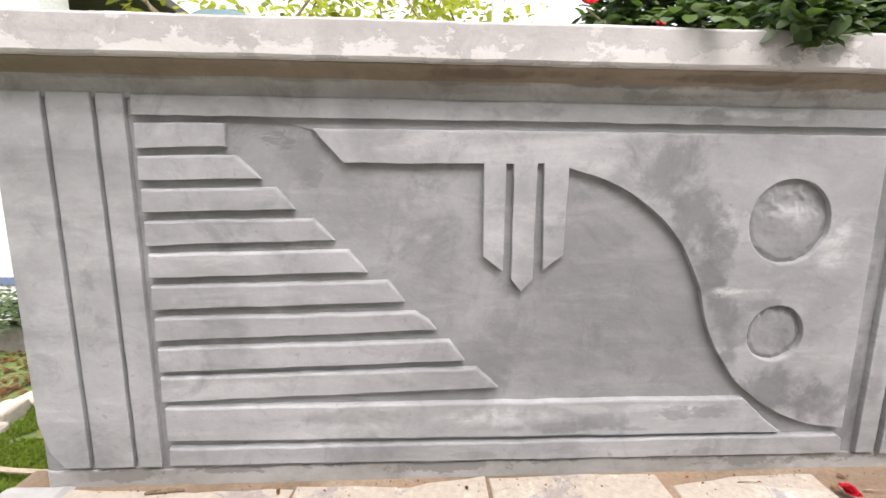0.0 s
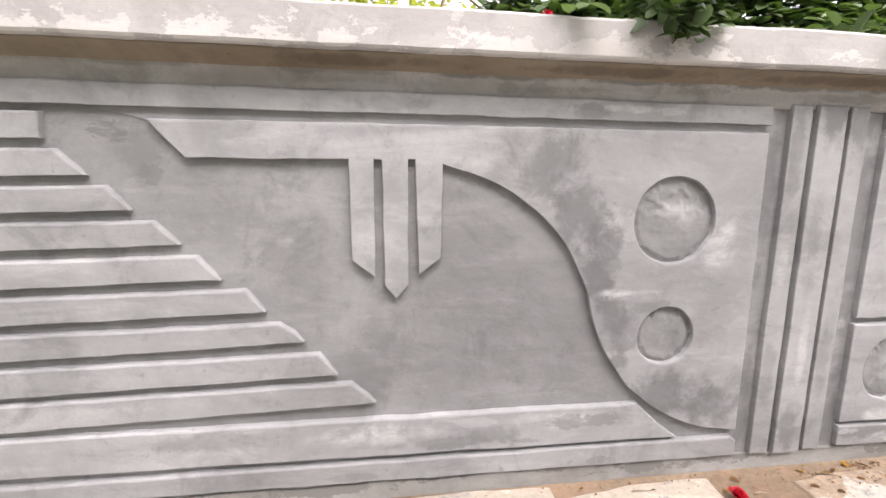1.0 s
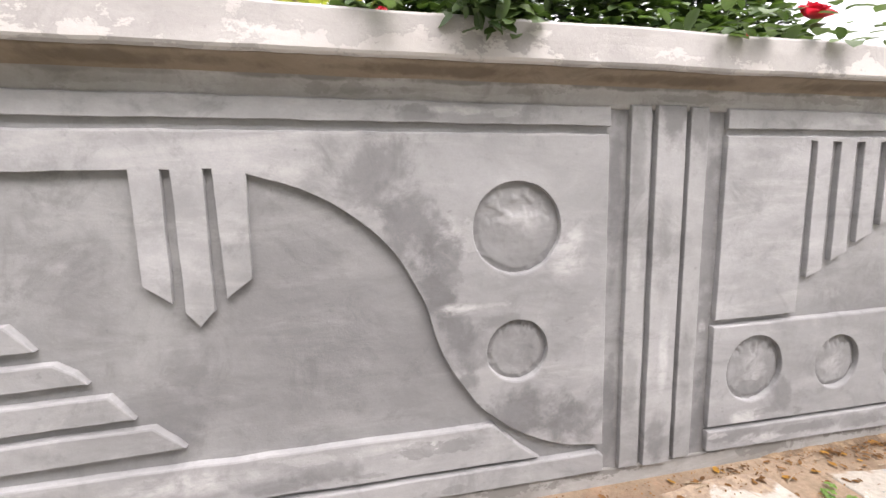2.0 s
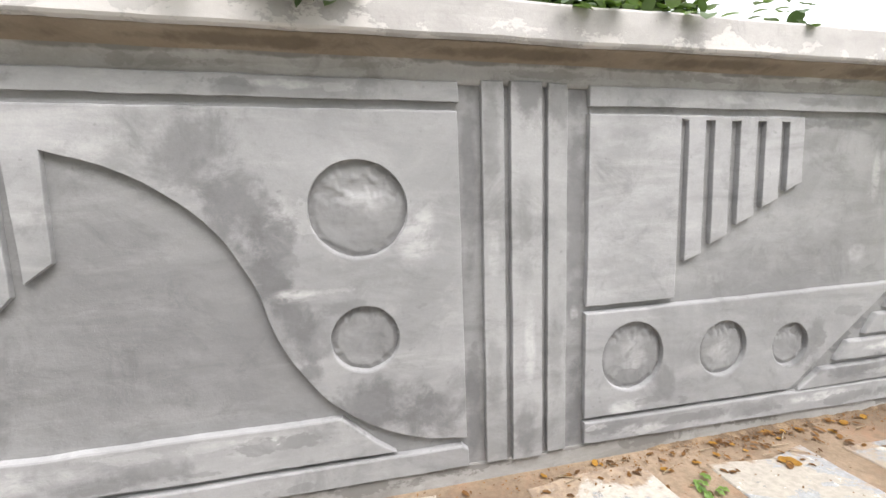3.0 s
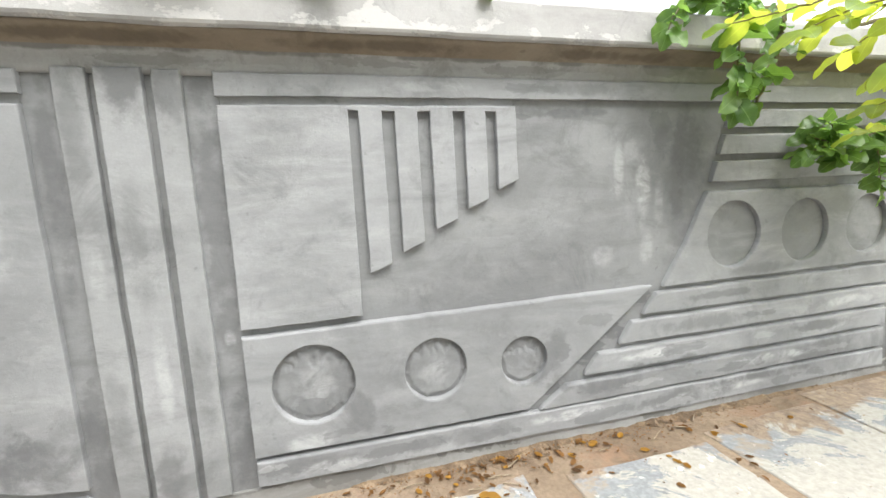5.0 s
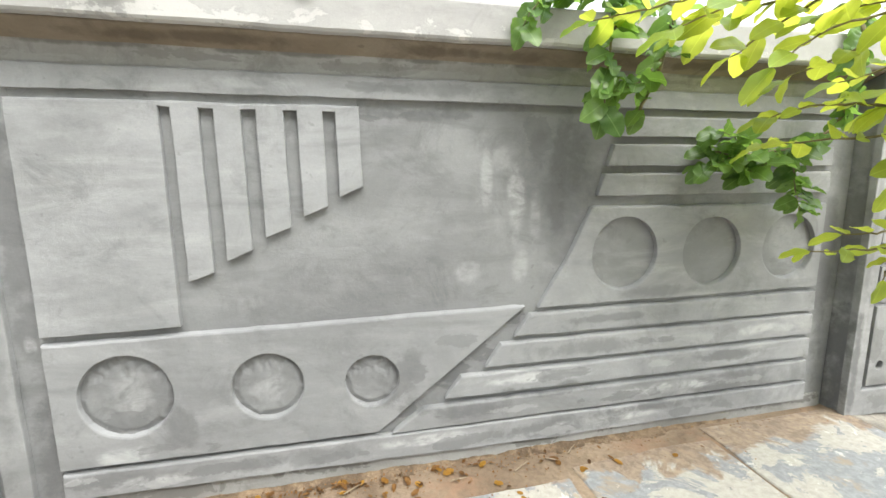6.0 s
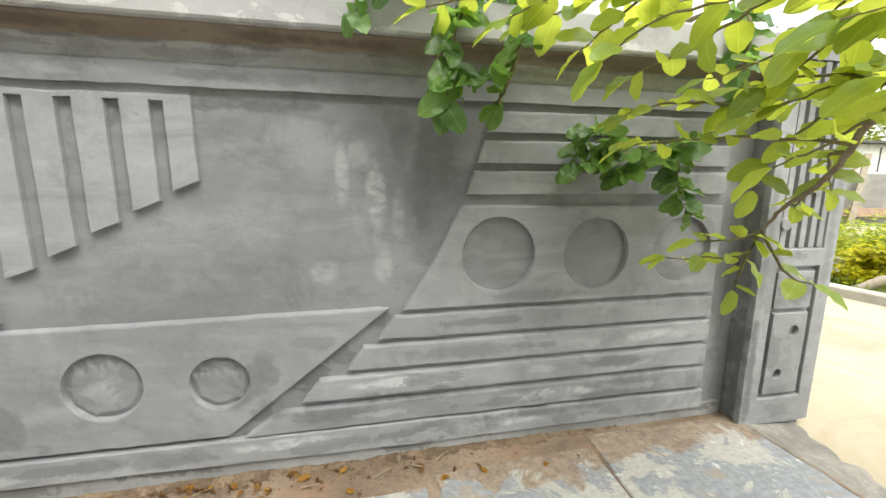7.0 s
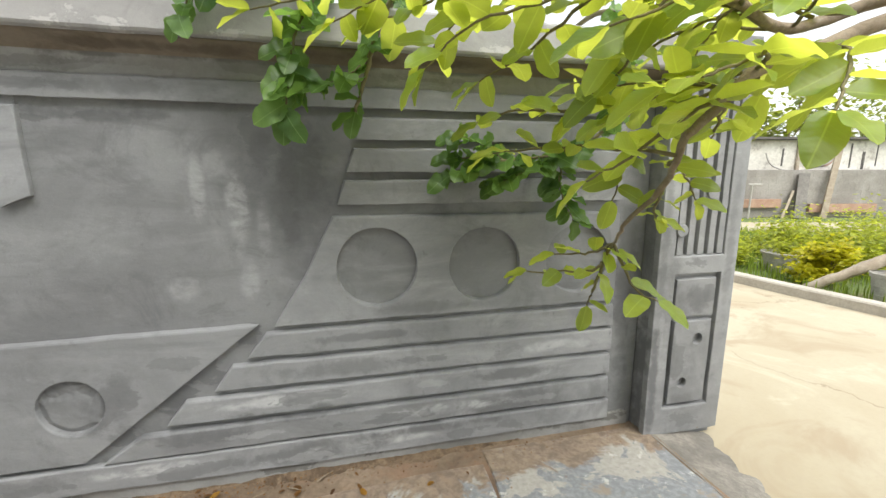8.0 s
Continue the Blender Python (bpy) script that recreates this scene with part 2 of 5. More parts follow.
def leaf_mat(name, a, b, glow, rough=0.42, veined=False, thin=0.55):
    """Leaf blade: glossy upper skin, light passing through, tone varied leaf by leaf."""
    m, nt, bsdf = material(name)
    rnd = calc(nt, "FRACT", calc(nt, "ADD", own_random(nt), nt.nodes.new("ShaderNodeNewGeometry").outputs["Random Per Island"]))
    vein = noise_tex(nt, place(nt), 45, 3, 0.6)
    col = blend(nt, rnd, a, b)
    col = blend(nt, ramp(nt, vein, 0.35, 0.7, 0, 0.35), col, tuple(v * 0.6 for v in a))
    if veined:      # pale midrib and side veins, along the leaf's own axes
        sep = nt.nodes.new("ShaderNodeSeparateXYZ")
        nt.links.new(nt.nodes.new("ShaderNodeTexCoord").outputs["Object"], sep.inputs[0])
        across = calc(nt, "ABSOLUTE", sep.outputs[1])
        rib = ramp(nt, across, 0.018, 0.006)
        side = calc(nt, "SINE", calc(nt, "MULTIPLY", calc(nt, "SUBTRACT", sep.outputs[0], calc(nt, "MULTIPLY", across, 0.8)), 58.0))
        col = blend(nt, calc(nt, "MULTIPLY", rib, 0.6), col, tuple(min(0.7, v * 2.0) for v in b))
        col = blend(nt, ramp(nt, side, 0.75, 1.0, 0, 0.10), col, tuple(min(0.6, v * 1.6) for v in b))
        vein = calc(nt, "ADD", vein, calc(nt, "MULTIPLY", side, -0.12))
    nt.links.new(col, bsdf.inputs["Base Color"])
    bsdf.inputs["Roughness"].default_value = rough
    tr = nt.nodes.new("ShaderNodeBsdfTranslucent")
    put(nt, tr.inputs["Color"], blend(nt, rnd, tuple(v * 0.5 for v in glow), glow))
    mx = nt.nodes.new("ShaderNodeMixShader")
    mx.inputs[0].default_value = thin
    nt.links.new(bsdf.outputs[0], mx.inputs[1])
    nt.links.new(tr.outputs[0], mx.inputs[2])
    nt.links.new(mx.outputs[0], nt.nodes["Material Output"].inputs["Surface"])
    bumps(nt, bsdf, vein, 0.3, 0.003)
    return m


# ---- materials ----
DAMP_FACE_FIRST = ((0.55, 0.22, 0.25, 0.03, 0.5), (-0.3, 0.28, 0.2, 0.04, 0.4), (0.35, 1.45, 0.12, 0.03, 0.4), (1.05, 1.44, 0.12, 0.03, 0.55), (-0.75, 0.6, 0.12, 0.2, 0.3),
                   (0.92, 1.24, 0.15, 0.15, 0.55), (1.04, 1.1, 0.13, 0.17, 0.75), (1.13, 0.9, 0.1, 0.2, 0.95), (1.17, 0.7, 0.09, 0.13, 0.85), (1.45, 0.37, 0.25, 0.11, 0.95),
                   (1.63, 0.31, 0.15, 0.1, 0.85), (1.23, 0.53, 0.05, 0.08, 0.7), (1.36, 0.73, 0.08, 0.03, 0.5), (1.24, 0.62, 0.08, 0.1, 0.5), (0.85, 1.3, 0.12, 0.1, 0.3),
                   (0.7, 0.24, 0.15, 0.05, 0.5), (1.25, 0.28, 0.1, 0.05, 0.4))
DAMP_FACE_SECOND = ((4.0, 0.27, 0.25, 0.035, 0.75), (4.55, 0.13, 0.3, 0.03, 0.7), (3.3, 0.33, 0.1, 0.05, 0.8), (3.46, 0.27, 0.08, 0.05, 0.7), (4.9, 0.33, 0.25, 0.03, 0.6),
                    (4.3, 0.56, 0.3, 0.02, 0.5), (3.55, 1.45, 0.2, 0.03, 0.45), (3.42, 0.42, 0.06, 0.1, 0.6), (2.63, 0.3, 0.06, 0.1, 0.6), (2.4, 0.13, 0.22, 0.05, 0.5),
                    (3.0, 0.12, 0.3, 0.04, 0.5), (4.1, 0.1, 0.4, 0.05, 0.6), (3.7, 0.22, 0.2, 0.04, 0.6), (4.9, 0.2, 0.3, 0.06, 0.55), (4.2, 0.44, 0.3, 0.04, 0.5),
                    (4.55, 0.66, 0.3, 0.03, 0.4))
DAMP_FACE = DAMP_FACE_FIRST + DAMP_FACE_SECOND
CHALK_FACE = ((1.16, 1.02, 0.06, 0.12, 0.30), (1.60, 0.98, 0.10, 0.16, 0.35), (1.20, 0.78, 0.10, 0.03, 0.4), (1.2, 1.455, 0.16, 0.018, 0.6), (2.95, 1.45, 0.2, 0.02, 0.3), (2.5, 0.11, 0.2, 0.03, 0.5),
              (4.0, 0.33, 0.30, 0.03, 0.55), (4.6, 0.21, 0.40, 0.03, 0.65), (4.3, 0.10, 0.30, 0.025, 0.65), (3.5, 0.12, 0.25, 0.03, 0.6), (5.1, 0.44, 0.2, 0.03, 0.45), (0.3, 0.27, 0.30, 0.05, 0.4), (1.0, 0.28, 0.2, 0.05, 0.5), (2.45, 0.22, 0.10, 0.05, 0.45))
# upright darker streaks stand in the grooves at x 1.80, 2.22 and 5.44
DARK_GROUND_FIRST = ((1.8, 1.1, 0.035, 0.45, 0.55), (1.8, 0.3, 0.035, 0.25, 0.5), (0.05, 0.95, 0.16, 0.2, 0.25), (0.28, 0.5, 0.1, 0.16, 0.3), (0.6, 0.62, 0.25, 0.22, 0.16),
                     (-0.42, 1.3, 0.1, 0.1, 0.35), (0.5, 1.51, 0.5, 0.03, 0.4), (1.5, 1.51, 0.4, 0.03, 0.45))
DARK_GROUND_SECOND = ((2.22, 0.95, 0.045, 0.55, 0.5), (2.22, 0.25, 0.05, 0.22, 0.65), (5.44, 0.7, 0.06, 0.6, 0.45), (4.08, 1.2, 0.1, 0.16, 0.6), (3.12, 1.37, 0.05, 0.025, 0.7),
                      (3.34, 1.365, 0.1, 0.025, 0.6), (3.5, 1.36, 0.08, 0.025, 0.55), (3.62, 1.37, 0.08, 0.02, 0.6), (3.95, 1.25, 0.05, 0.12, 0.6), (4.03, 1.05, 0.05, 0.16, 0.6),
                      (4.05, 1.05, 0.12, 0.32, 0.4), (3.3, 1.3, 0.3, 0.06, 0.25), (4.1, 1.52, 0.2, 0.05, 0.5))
DARK_GROUND = DARK_GROUND_FIRST + DARK_GROUND_SECOND
CHALK_GROUND = ((3.86, 1.06, 0.05, 0.15, 0.6), (3.74, 1.14, 0.03, 0.13, 0.45), (3.94, 0.98, 0.03, 0.16, 0.3), (3.80, 1.22, 0.05, 0.06, 0.3), (3.66, 0.78, 0.06, 0.06, 0.35), (0.0, 0.99, 0.04, 0.03, 0.25), (3.88, 0.80, 0.04, 0.09, 0.35),
                (1.42, 1.08, 0.10, 0.06, 0.4), (2.49, 0.43, 0.08, 0.10, 0.4), (2.92, 0.40, 0.07, 0.07, 0.35), (2.22, 0.62, 0.02, 0.04, 0.6))
BROAD = ((0.95, 0.72, 0.75, 0.62, 0.34), (4.02, 1.22, 0.28, 0.42, 0.36), (3.3, 0.9, 0.7, 0.4, 0.12), (3.2, 0.40, 1.3, 0.55, 0.30), (1.6, 0.7, 0.5, 0.6, 0.10))
SCAB_FACE_FIRST = ((0.55, 0.205, 0.1, 0.02, 0.6), (1.08, 0.27, 0.16, 0.035, 0.6), (0.85, 0.205, 0.14, 0.015, 0.5), (0.2, 0.105, 0.12, 0.02, 0.4), (1.15, 0.1, 0.15, 0.02, 0.4),
                   (1.02, 1.455, 0.1, 0.02, 0.5), (1.4, 0.38, 0.12, 0.05, 0.5), (1.16, 0.95, 0.05, 0.12, 0.5))
SCAB_FACE_SECOND = ((2.62, 0.27, 0.07, 0.05, 0.7), (2.72, 0.22, 0.05, 0.03, 0.7), (2.36, 0.13, 0.16, 0.035, 0.75), (2.78, 0.12, 0.2, 0.03, 0.7), (3.15, 0.1, 0.15, 0.025, 0.6),
                    (3.44, 0.41, 0.07, 0.06, 0.7), (3.38, 0.34, 0.05, 0.05, 0.7), (2.56, 0.23, 0.1, 0.02, 0.5), (3.72, 0.215, 0.16, 0.03, 0.6), (4.05, 0.33, 0.16, 0.025, 0.55),
                    (4.35, 0.2, 0.2, 0.025, 0.55), (4.75, 0.08, 0.22, 0.03, 0.55), (3.62, 0.09, 0.18, 0.03, 0.6), (3.98, 0.1, 0.12, 0.02, 0.5), (4.9, 0.33, 0.18, 0.025, 0.5),
                    (4.45, 0.44, 0.2, 0.022, 0.5), (3.35, 1.45, 0.12, 0.02, 0.4), (3.62, 0.52, 0.1, 0.03, 0.45))
SCAB_FACE = SCAB_FACE_FIRST + SCAB_FACE_SECOND
SKIN_FACE = ((1.30, 1.452, 0.14, 0.02, 0.6), (0.75, 0.30, 0.3, 0.02, 0.35), (2.30, 0.145, 0.10, 0.02, 0.6), (2.55, 0.10, 0.12, 0.02, 0.6), (4.55, 0.33, 0.10, 0.02, 0.45), (3.85, 0.205, 0.14, 0.02, 0.55), (4.1, 0.08, 0.2, 0.02, 0.5), (1.22, 0.79, 0.14, 0.015, 0.35), (1.24, 1.03, 0.05, 0.08, 0.4), (5.0, 0.20, 0.16, 0.02, 0.4))
# the first four put the hull channel's gloom, with dark mottling, into the colour
SCAB_SHADE_GROUND = ((3.42, 0.26, 0.10, 0.06, 0.7), (3.56, 0.38, 0.10, 0.07, 0.75), (3.70, 0.48, 0.09, 0.06, 0.7), (3.84, 0.59, 0.07, 0.05, 0.7), (3.46, 1.365, 0.05, 0.018, 0.7), (3.62, 1.36, 0.05, 0.025, 0.7), (3.30, 1.355, 0.06, 0.015, 0.6), (3.95, 1.30, 0.06, 0.10, 0.5), (4.02, 1.05, 0.04, 0.12, 0.5), (-0.52, 1.34, 0.10, 0.05, 0.55), (-0.40, 1.22, 0.05, 0.08, 0.45), (0.30, 0.62, 0.10, 0.05, 0.3), (3.60, 0.34, 0.05, 0.05, 0.5), (2.45, 0.34, 0.08, 0.05, 0.5))
SKIN_GROUND = ((-0.46, 1.17, 0.05, 0.035, 0.22), (-0.12, 1.01, 0.05, 0.035, 0.22), (3.87, 1.08, 0.03, 0.07, 0.3), (3.73, 1.16, 0.02, 0.09, 0.22), (3.86, 0.93, 0.02, 0.07, 0.22), (3.70, 0.78, 0.03, 0.04, 0.2))


def near(spots, x0, x1):
    """The stains that reach into one panel of the wall."""
    return [q for q in spots if q[0] + 1.55 * q[2] > x0 and q[0] - 1.55 * q[2] < x1]


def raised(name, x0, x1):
    return plaster(name, (0.325, 0.328, 0.336), (0.23, 0.232, 0.238), (0.43, 0.432, 0.435), near(DAMP_FACE, x0, x1), near(CHALK_FACE, x0, x1), broad=near(BROAD, x0, x1), scab_shade=near(SCAB_FACE, x0, x1), skins=near(SKIN_FACE, x0, x1))


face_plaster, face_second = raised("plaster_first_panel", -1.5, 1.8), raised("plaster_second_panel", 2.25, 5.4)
ground_plaster = plaster("plaster_recessed", (0.288, 0.291, 0.297), (0.200, 0.202, 0.206), (0.36, 0.362, 0.366), DARK_GROUND, CHALK_GROUND, broad=BROAD, scab_shade=SCAB_SHADE_GROUND, skins=SKIN_GROUND)
strip_plaster = plaster("plaster_strip", (0.322, 0.325, 0.33), (0.222, 0.224, 0.228), (0.39, 0.392, 0.395), ((2.01, 1.44, 0.07, 0.10, 0.7), (2.0, 0.95, 0.04, 0.30, 0.3), (2.01, 0.20, 0.06, 0.16, 0.6), (1.88, 1.30, 0.04, 0.20, 0.4), (2.13, 0.50, 0.04, 0.30, 0.35), (1.88, 0.45, 0.04, 0.2, 0.35), (2.13, 1.40, 0.05, 0.12, 0.5)), ((2.02, 0.55, 0.03, 0.2, 0.4), (1.88, 0.9, 0.03, 0.15, 0.35)))
pillar_plaster = plaster("plaster_pillar", (0.322, 0.325, 0.33), (0.222, 0.224, 0.228), (0.40, 0.402, 0.405), ((5.535, 0.25, 0.03, 0.30, 0.8), (5.535, 0.9, 0.03, 0.35, 0.5), (5.73, 0.15, 0.12, 0.05, 0.5), (5.72, 0.62, 0.10, 0.08, 0.55), (5.62, 0.4, 0.03, 0.2, 0.4), (5.88, 0.9, 0.03, 0.4, 0.4)),
                         scab_shade=((5.66, 0.33, 0.05, 0.10, 0.5), (5.79, 0.66, 0.04, 0.04, 0.5), (5.75, 0.05, 0.12, 0.04, 0.5), (5.70, 0.79, 0.10, 0.03, 0.5)), skins=((5.77, 0.50, 0.03, 0.02, 0.35), (5.56, 0.5, 0.02, 0.1, 0.35)))
coping_plaster = plaster("plaster_coping", (0.395, 0.386, 0.38), (0.335, 0.326, 0.32), (0.425, 0.416, 0.41), flaky=(0.485, 0.472, 0.462))
# brown stain and the coping's shade both put into the underside's colour
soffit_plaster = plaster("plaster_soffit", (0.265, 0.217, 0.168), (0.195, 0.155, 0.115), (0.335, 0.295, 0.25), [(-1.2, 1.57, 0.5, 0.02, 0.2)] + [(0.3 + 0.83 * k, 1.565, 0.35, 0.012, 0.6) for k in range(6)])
# dark band along the crease: brown stain mixed with painted coping shade
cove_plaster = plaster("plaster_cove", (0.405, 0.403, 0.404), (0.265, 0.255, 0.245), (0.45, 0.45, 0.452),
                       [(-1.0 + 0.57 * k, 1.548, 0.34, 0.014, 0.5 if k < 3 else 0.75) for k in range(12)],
                       scab_shade=[(0.85 + 0.62 * k, 1.515 + 0.012 * (k % 2), 0.20, 0.022, 0.4) for k in range(7)], skins=[(0.2 + 1.1 * k, 1.50, 0.22, 0.018, 0.4) for k in range(5)])
foot_plaster = plaster("plaster_footing", (0.37, 0.37, 0.365), (0.25, 0.245, 0.235), (0.44, 0.436, 0.43),
                       scab_shade=[(-1.2 + 0.43 * k, 0.045 + 0.02 * (k % 3), 0.16 + 0.05 * (k % 4), 0.035, 0.75) for k in range(16)])
stone = stone_mat("marble_offcut", (0.335, 0.31, 0.27), (0.215, 0.225, 0.235), 0.52)
clean_stone = stone_mat("cream_marble", (0.42, 0.385, 0.33), (0.22, 0.215, 0.215), 0.535, 0.25)
blue_stone = stone_mat("slate_marble", (0.385, 0.365, 0.325), (0.19, 0.197, 0.203), 0.515)
soil = mottled("dark_soil", (0.10, 0.068, 0.042), (0.235, 0.165, 0.105), 9.0, 0.95, 70, 0.8, 0.012, (0.34, 0.25, 0.165))
mortar = mottled("sandy_mortar", (0.15, 0.105, 0.068), (0.29, 0.22, 0.155), 1.4, 0.95, 55, 0.6, 0.012, (0.27, 0.16, 0.10))
drive_conc = drive_mat()
kerb_conc = mottled("kerb_concrete", (0.42, 0.38, 0.32), (0.50, 0.46, 0.39), 3.0, 0.9, 40)
skirt_conc = mottled("rough_concrete", (0.17, 0.155, 0.135), (0.31, 0.285, 0.245), 5.0, 0.95, 60, 0.7, 0.012)
earth = mottled("grassy_earth", (0.10, 0.15, 0.04), (0.16, 0.21, 0.06), 1.6, 0.95, 35, 0.8, 0.03, (0.24, 0.18, 0.10))
block = mottled("concrete_block", (0.20, 0.185, 0.17), (0.28, 0.26, 0.24), 2.5, 0.95, 25)
block_face = mottled("block_face", (0.24, 0.22, 0.20), (0.34, 0.32, 0.29), 1.1, 0.95, 22)
old_white = mottled("weathered_whitewash", (0.62, 0.59, 0.53), (0.74, 0.71, 0.65), 1.2, 0.9, 12, 0.3, 0.01, (0.22, 0.18, 0.15))
bark = mottled("bark", (0.22, 0.17, 0.11), (0.33, 0.26, 0.18), 14, 0.9, 90, 0.8, 0.006, (0.33, 0.30, 0.24))
twig_bark = mottled("green_twig", (0.15, 0.13, 0.06), (0.22, 0.19, 0.09), 20, 0.8, 90)
blocker_render = mottled("blocker_render", (0.40, 0.40, 0.39), (0.46, 0.46, 0.45), 1.0, 0.9, 30)
timber = mottled("grey_timber", (0.34, 0.28, 0.21), (0.46, 0.39, 0.30), 5, 0.85, 60)
red_plank = mottled("rusty_board", (0.33, 0.20, 0.14), (0.42, 0.28, 0.20), 3, 0.85, 40)
roof_dark = mottled("dark_sheet_roof", (0.07, 0.065, 0.06), (0.11, 0.10, 0.09), 3, 0.8, 30)
white_paint = mottled("white_paint", (0.76, 0.77, 0.76), (0.80, 0.81, 0.80), 1.5, 0.7, 40, 0.15)
blue_paint = mottled("blue_paint", (0.14, 0.19, 0.30), (0.17, 0.22, 0.34), 2.0, 0.6, 40, 0.15)
teal_sheet = mottled("teal_tarpaulin", (0.05, 0.10, 0.11), (0.08, 0.14, 0.15), 2.0, 0.6, 12, 0.4)
pot_grey = mottled("weathered_pot", (0.36, 0.34, 0.31), (0.46, 0.44, 0.40), 6, 0.8, 50)
lime_leaf = leaf_mat("lime_green_leaf", (0.10, 0.215, 0.045), (0.27, 0.41, 0.075), (0.92, 0.98, 0.12), 0.33, True, 0.56)
dark_leaf = leaf_mat("dark_green_leaf", (0.09, 0.185, 0.055), (0.23, 0.37, 0.11), (0.30, 0.50, 0.09), 0.26, True)
hedge_leaf = leaf_mat("hedge_leaf", (0.03, 0.065, 0.022), (0.15, 0.215, 0.085), (0.09, 0.17, 0.02), 0.4, thin=0.3)
tree_leaf = leaf_mat("tree_leaf", (0.10, 0.15, 0.03), (0.20, 0.24, 0.05), (0.42, 0.48, 0.06))
gold_leaf = leaf_mat("golden_shrub_leaf", (0.48, 0.48, 0.02), (0.68, 0.60, 0.03), (0.66, 0.62, 0.03))
shrub_leaf = leaf_mat("shrub_leaf", (0.26, 0.33, 0.035), (0.44, 0.46, 0.05), (0.60, 0.64, 0.06))
grass_leaf = leaf_mat("grass_blade", (0.06, 0.115, 0.022), (0.20, 0.30, 0.05), (0.42, 0.52, 0.06))
petal = leaf_mat("red_petal", (0.55, 0.012, 0.03), (0.68, 0.03, 0.07), (0.8, 0.03, 0.06))
dead_leaf = leaf_mat("fallen_leaf_brown", (0.10, 0.05, 0.02), (0.34, 0.17, 0.05), (0.20, 0.10, 0.03), 0.7)
gold_dead = leaf_mat("fallen_leaf_yellow", (0.36, 0.17, 0.03), (0.54, 0.30, 0.05), (0.36, 0.20, 0.03), 0.6)

# ---- mesh helpers ----


def mesh_ob(name, verts, faces, mat, parent=None, label="", smooth=False):
    me = bpy.data.meshes.new(name)
    me.from_pydata([tuple(map(float, v)) for v in verts], [], [tuple(map(int, f)) for f in faces])
    me.materials.append(mat)
    if smooth:
        me.polygons.foreach_set("use_smooth", [True] * len(me.polygons))
    me.update()
    ob = new(name, me)
    ob.parent = parent
    return tagged(ob, label) if label else ob


def part(name, bm, mat, parent=None, label="", smooth=False):
    me = bpy.data.meshes.new(name)
    bm.to_mesh(me)
    bm.free()
    me.materials.append(mat)
    if smooth:
        me.polygons.foreach_set("use_smooth", [True] * len(me.polygons))
    ob = new(name, me)
    ob.parent = parent
    return tagged(ob, label) if label else ob


def box_bm(x0, x1, y0, y1, z0, z1, bevel=0.006, seg=2):
    bm = bmesh.new()
    bmesh.ops.create_cube(bm, size=1, matrix=Matrix.Translation(((x0 + x1) / 2, (y0 + y1) / 2, (z0 + z1) / 2)) @ Matrix.Diagonal((x1 - x0, y1 - y0, z1 - z0, 1)))
    if bevel:
        bmesh.ops.bevel(bm, geom=bm.edges[:], offset=bevel, segments=seg, affect="EDGES", profile=0.5)
    return bm


def tube(pts, radii, sides=8):
    """A tapered limb along points, as verts and faces."""
    pts = [Vector(p) for p in pts]
    vs, fs = [], []
    for i, p in enumerate(pts):
        d = (pts[min(i + 1, len(pts) - 1)] - pts[max(i - 1, 0)]).normalized()
        a = d.cross(Vector((0.3, 0.2, 1)) if abs(d.z) < 0.9 else Vector((1, 0, 0))).normalized()
        b = d.cross(a)
        for k in range(sides):
            w = 2 * math.pi * k / sides
            vs.append(p + (a * math.cos(w) + b * math.sin(w)) * radii[i])
    for i in range(len(pts) - 1):
        for k in range(sides):
            k2 = (k + 1) % sides
            fs.append((i * sides + k, i * sides + k2, (i + 1) * sides + k2, (i + 1) * sides + k))
    fs.append(tuple(range(sides))[::-1])
    fs.append(tuple((len(pts) - 1) * sides + k for k in range(sides)))
    return vs, fs


def bend_line(pts, n=6, wob=0.0, rng=None):
    """A smooth line through points (Catmull-Rom), slightly crooked."""
    pts = [Vector(p) for p in pts]
    q = [pts[0] * 2 - pts[1]] + pts + [pts[-1] * 2 - pts[-2]]
    out = []
    for i in range(1, len(q) - 2):
        for k in range(n):
            t = k / n
            a, b, c, d = q[i - 1], q[i], q[i + 1], q[i + 2]
            out.append(0.5 * (2 * b + (c - a) * t + (2 * a - 5 * b + 4 * c - d) * t * t + (3 * b - a - 3 * c + d) * t ** 3))
    out.append(pts[-1])
    if rng and wob:
        out = [p + Vector((rng.uniform(-wob, wob), rng.uniform(-wob, wob), rng.uniform(-wob, wob))) for p in out]
    return out


def leaf_shape(width=0.42, fold=0.16, droop=0.12, rows=6, notch=0.0, wave=0.0):
    """A unit leaf from the origin along +x, folded at its midrib, face up."""
    vs, fs = [], []
    for i in range(rows + 1):
        t = i / rows
        w = width * 0.5 * (1 - abs(2 * t ** 0.92 - 1) ** 2.1) ** 0.62 if 0 < t < 1 else 0.0
        if notch and 0 < t < 1 and i % 2:
            w *= 1 - notch
        z = -droop * t * t
        rip = wave * math.sin(t * 13.0)
        vs += [(t, w, z + fold * w + rip * w), (t, 0, z), (t, -w, z + fold * w - rip * w)]
    for i in range(rows):
        a, b = i * 3, i * 3 + 3
        fs += [(a + 1, b + 1, b, a), (a + 2, b + 2, b + 1, a + 1)]
    return np.array(vs), fs


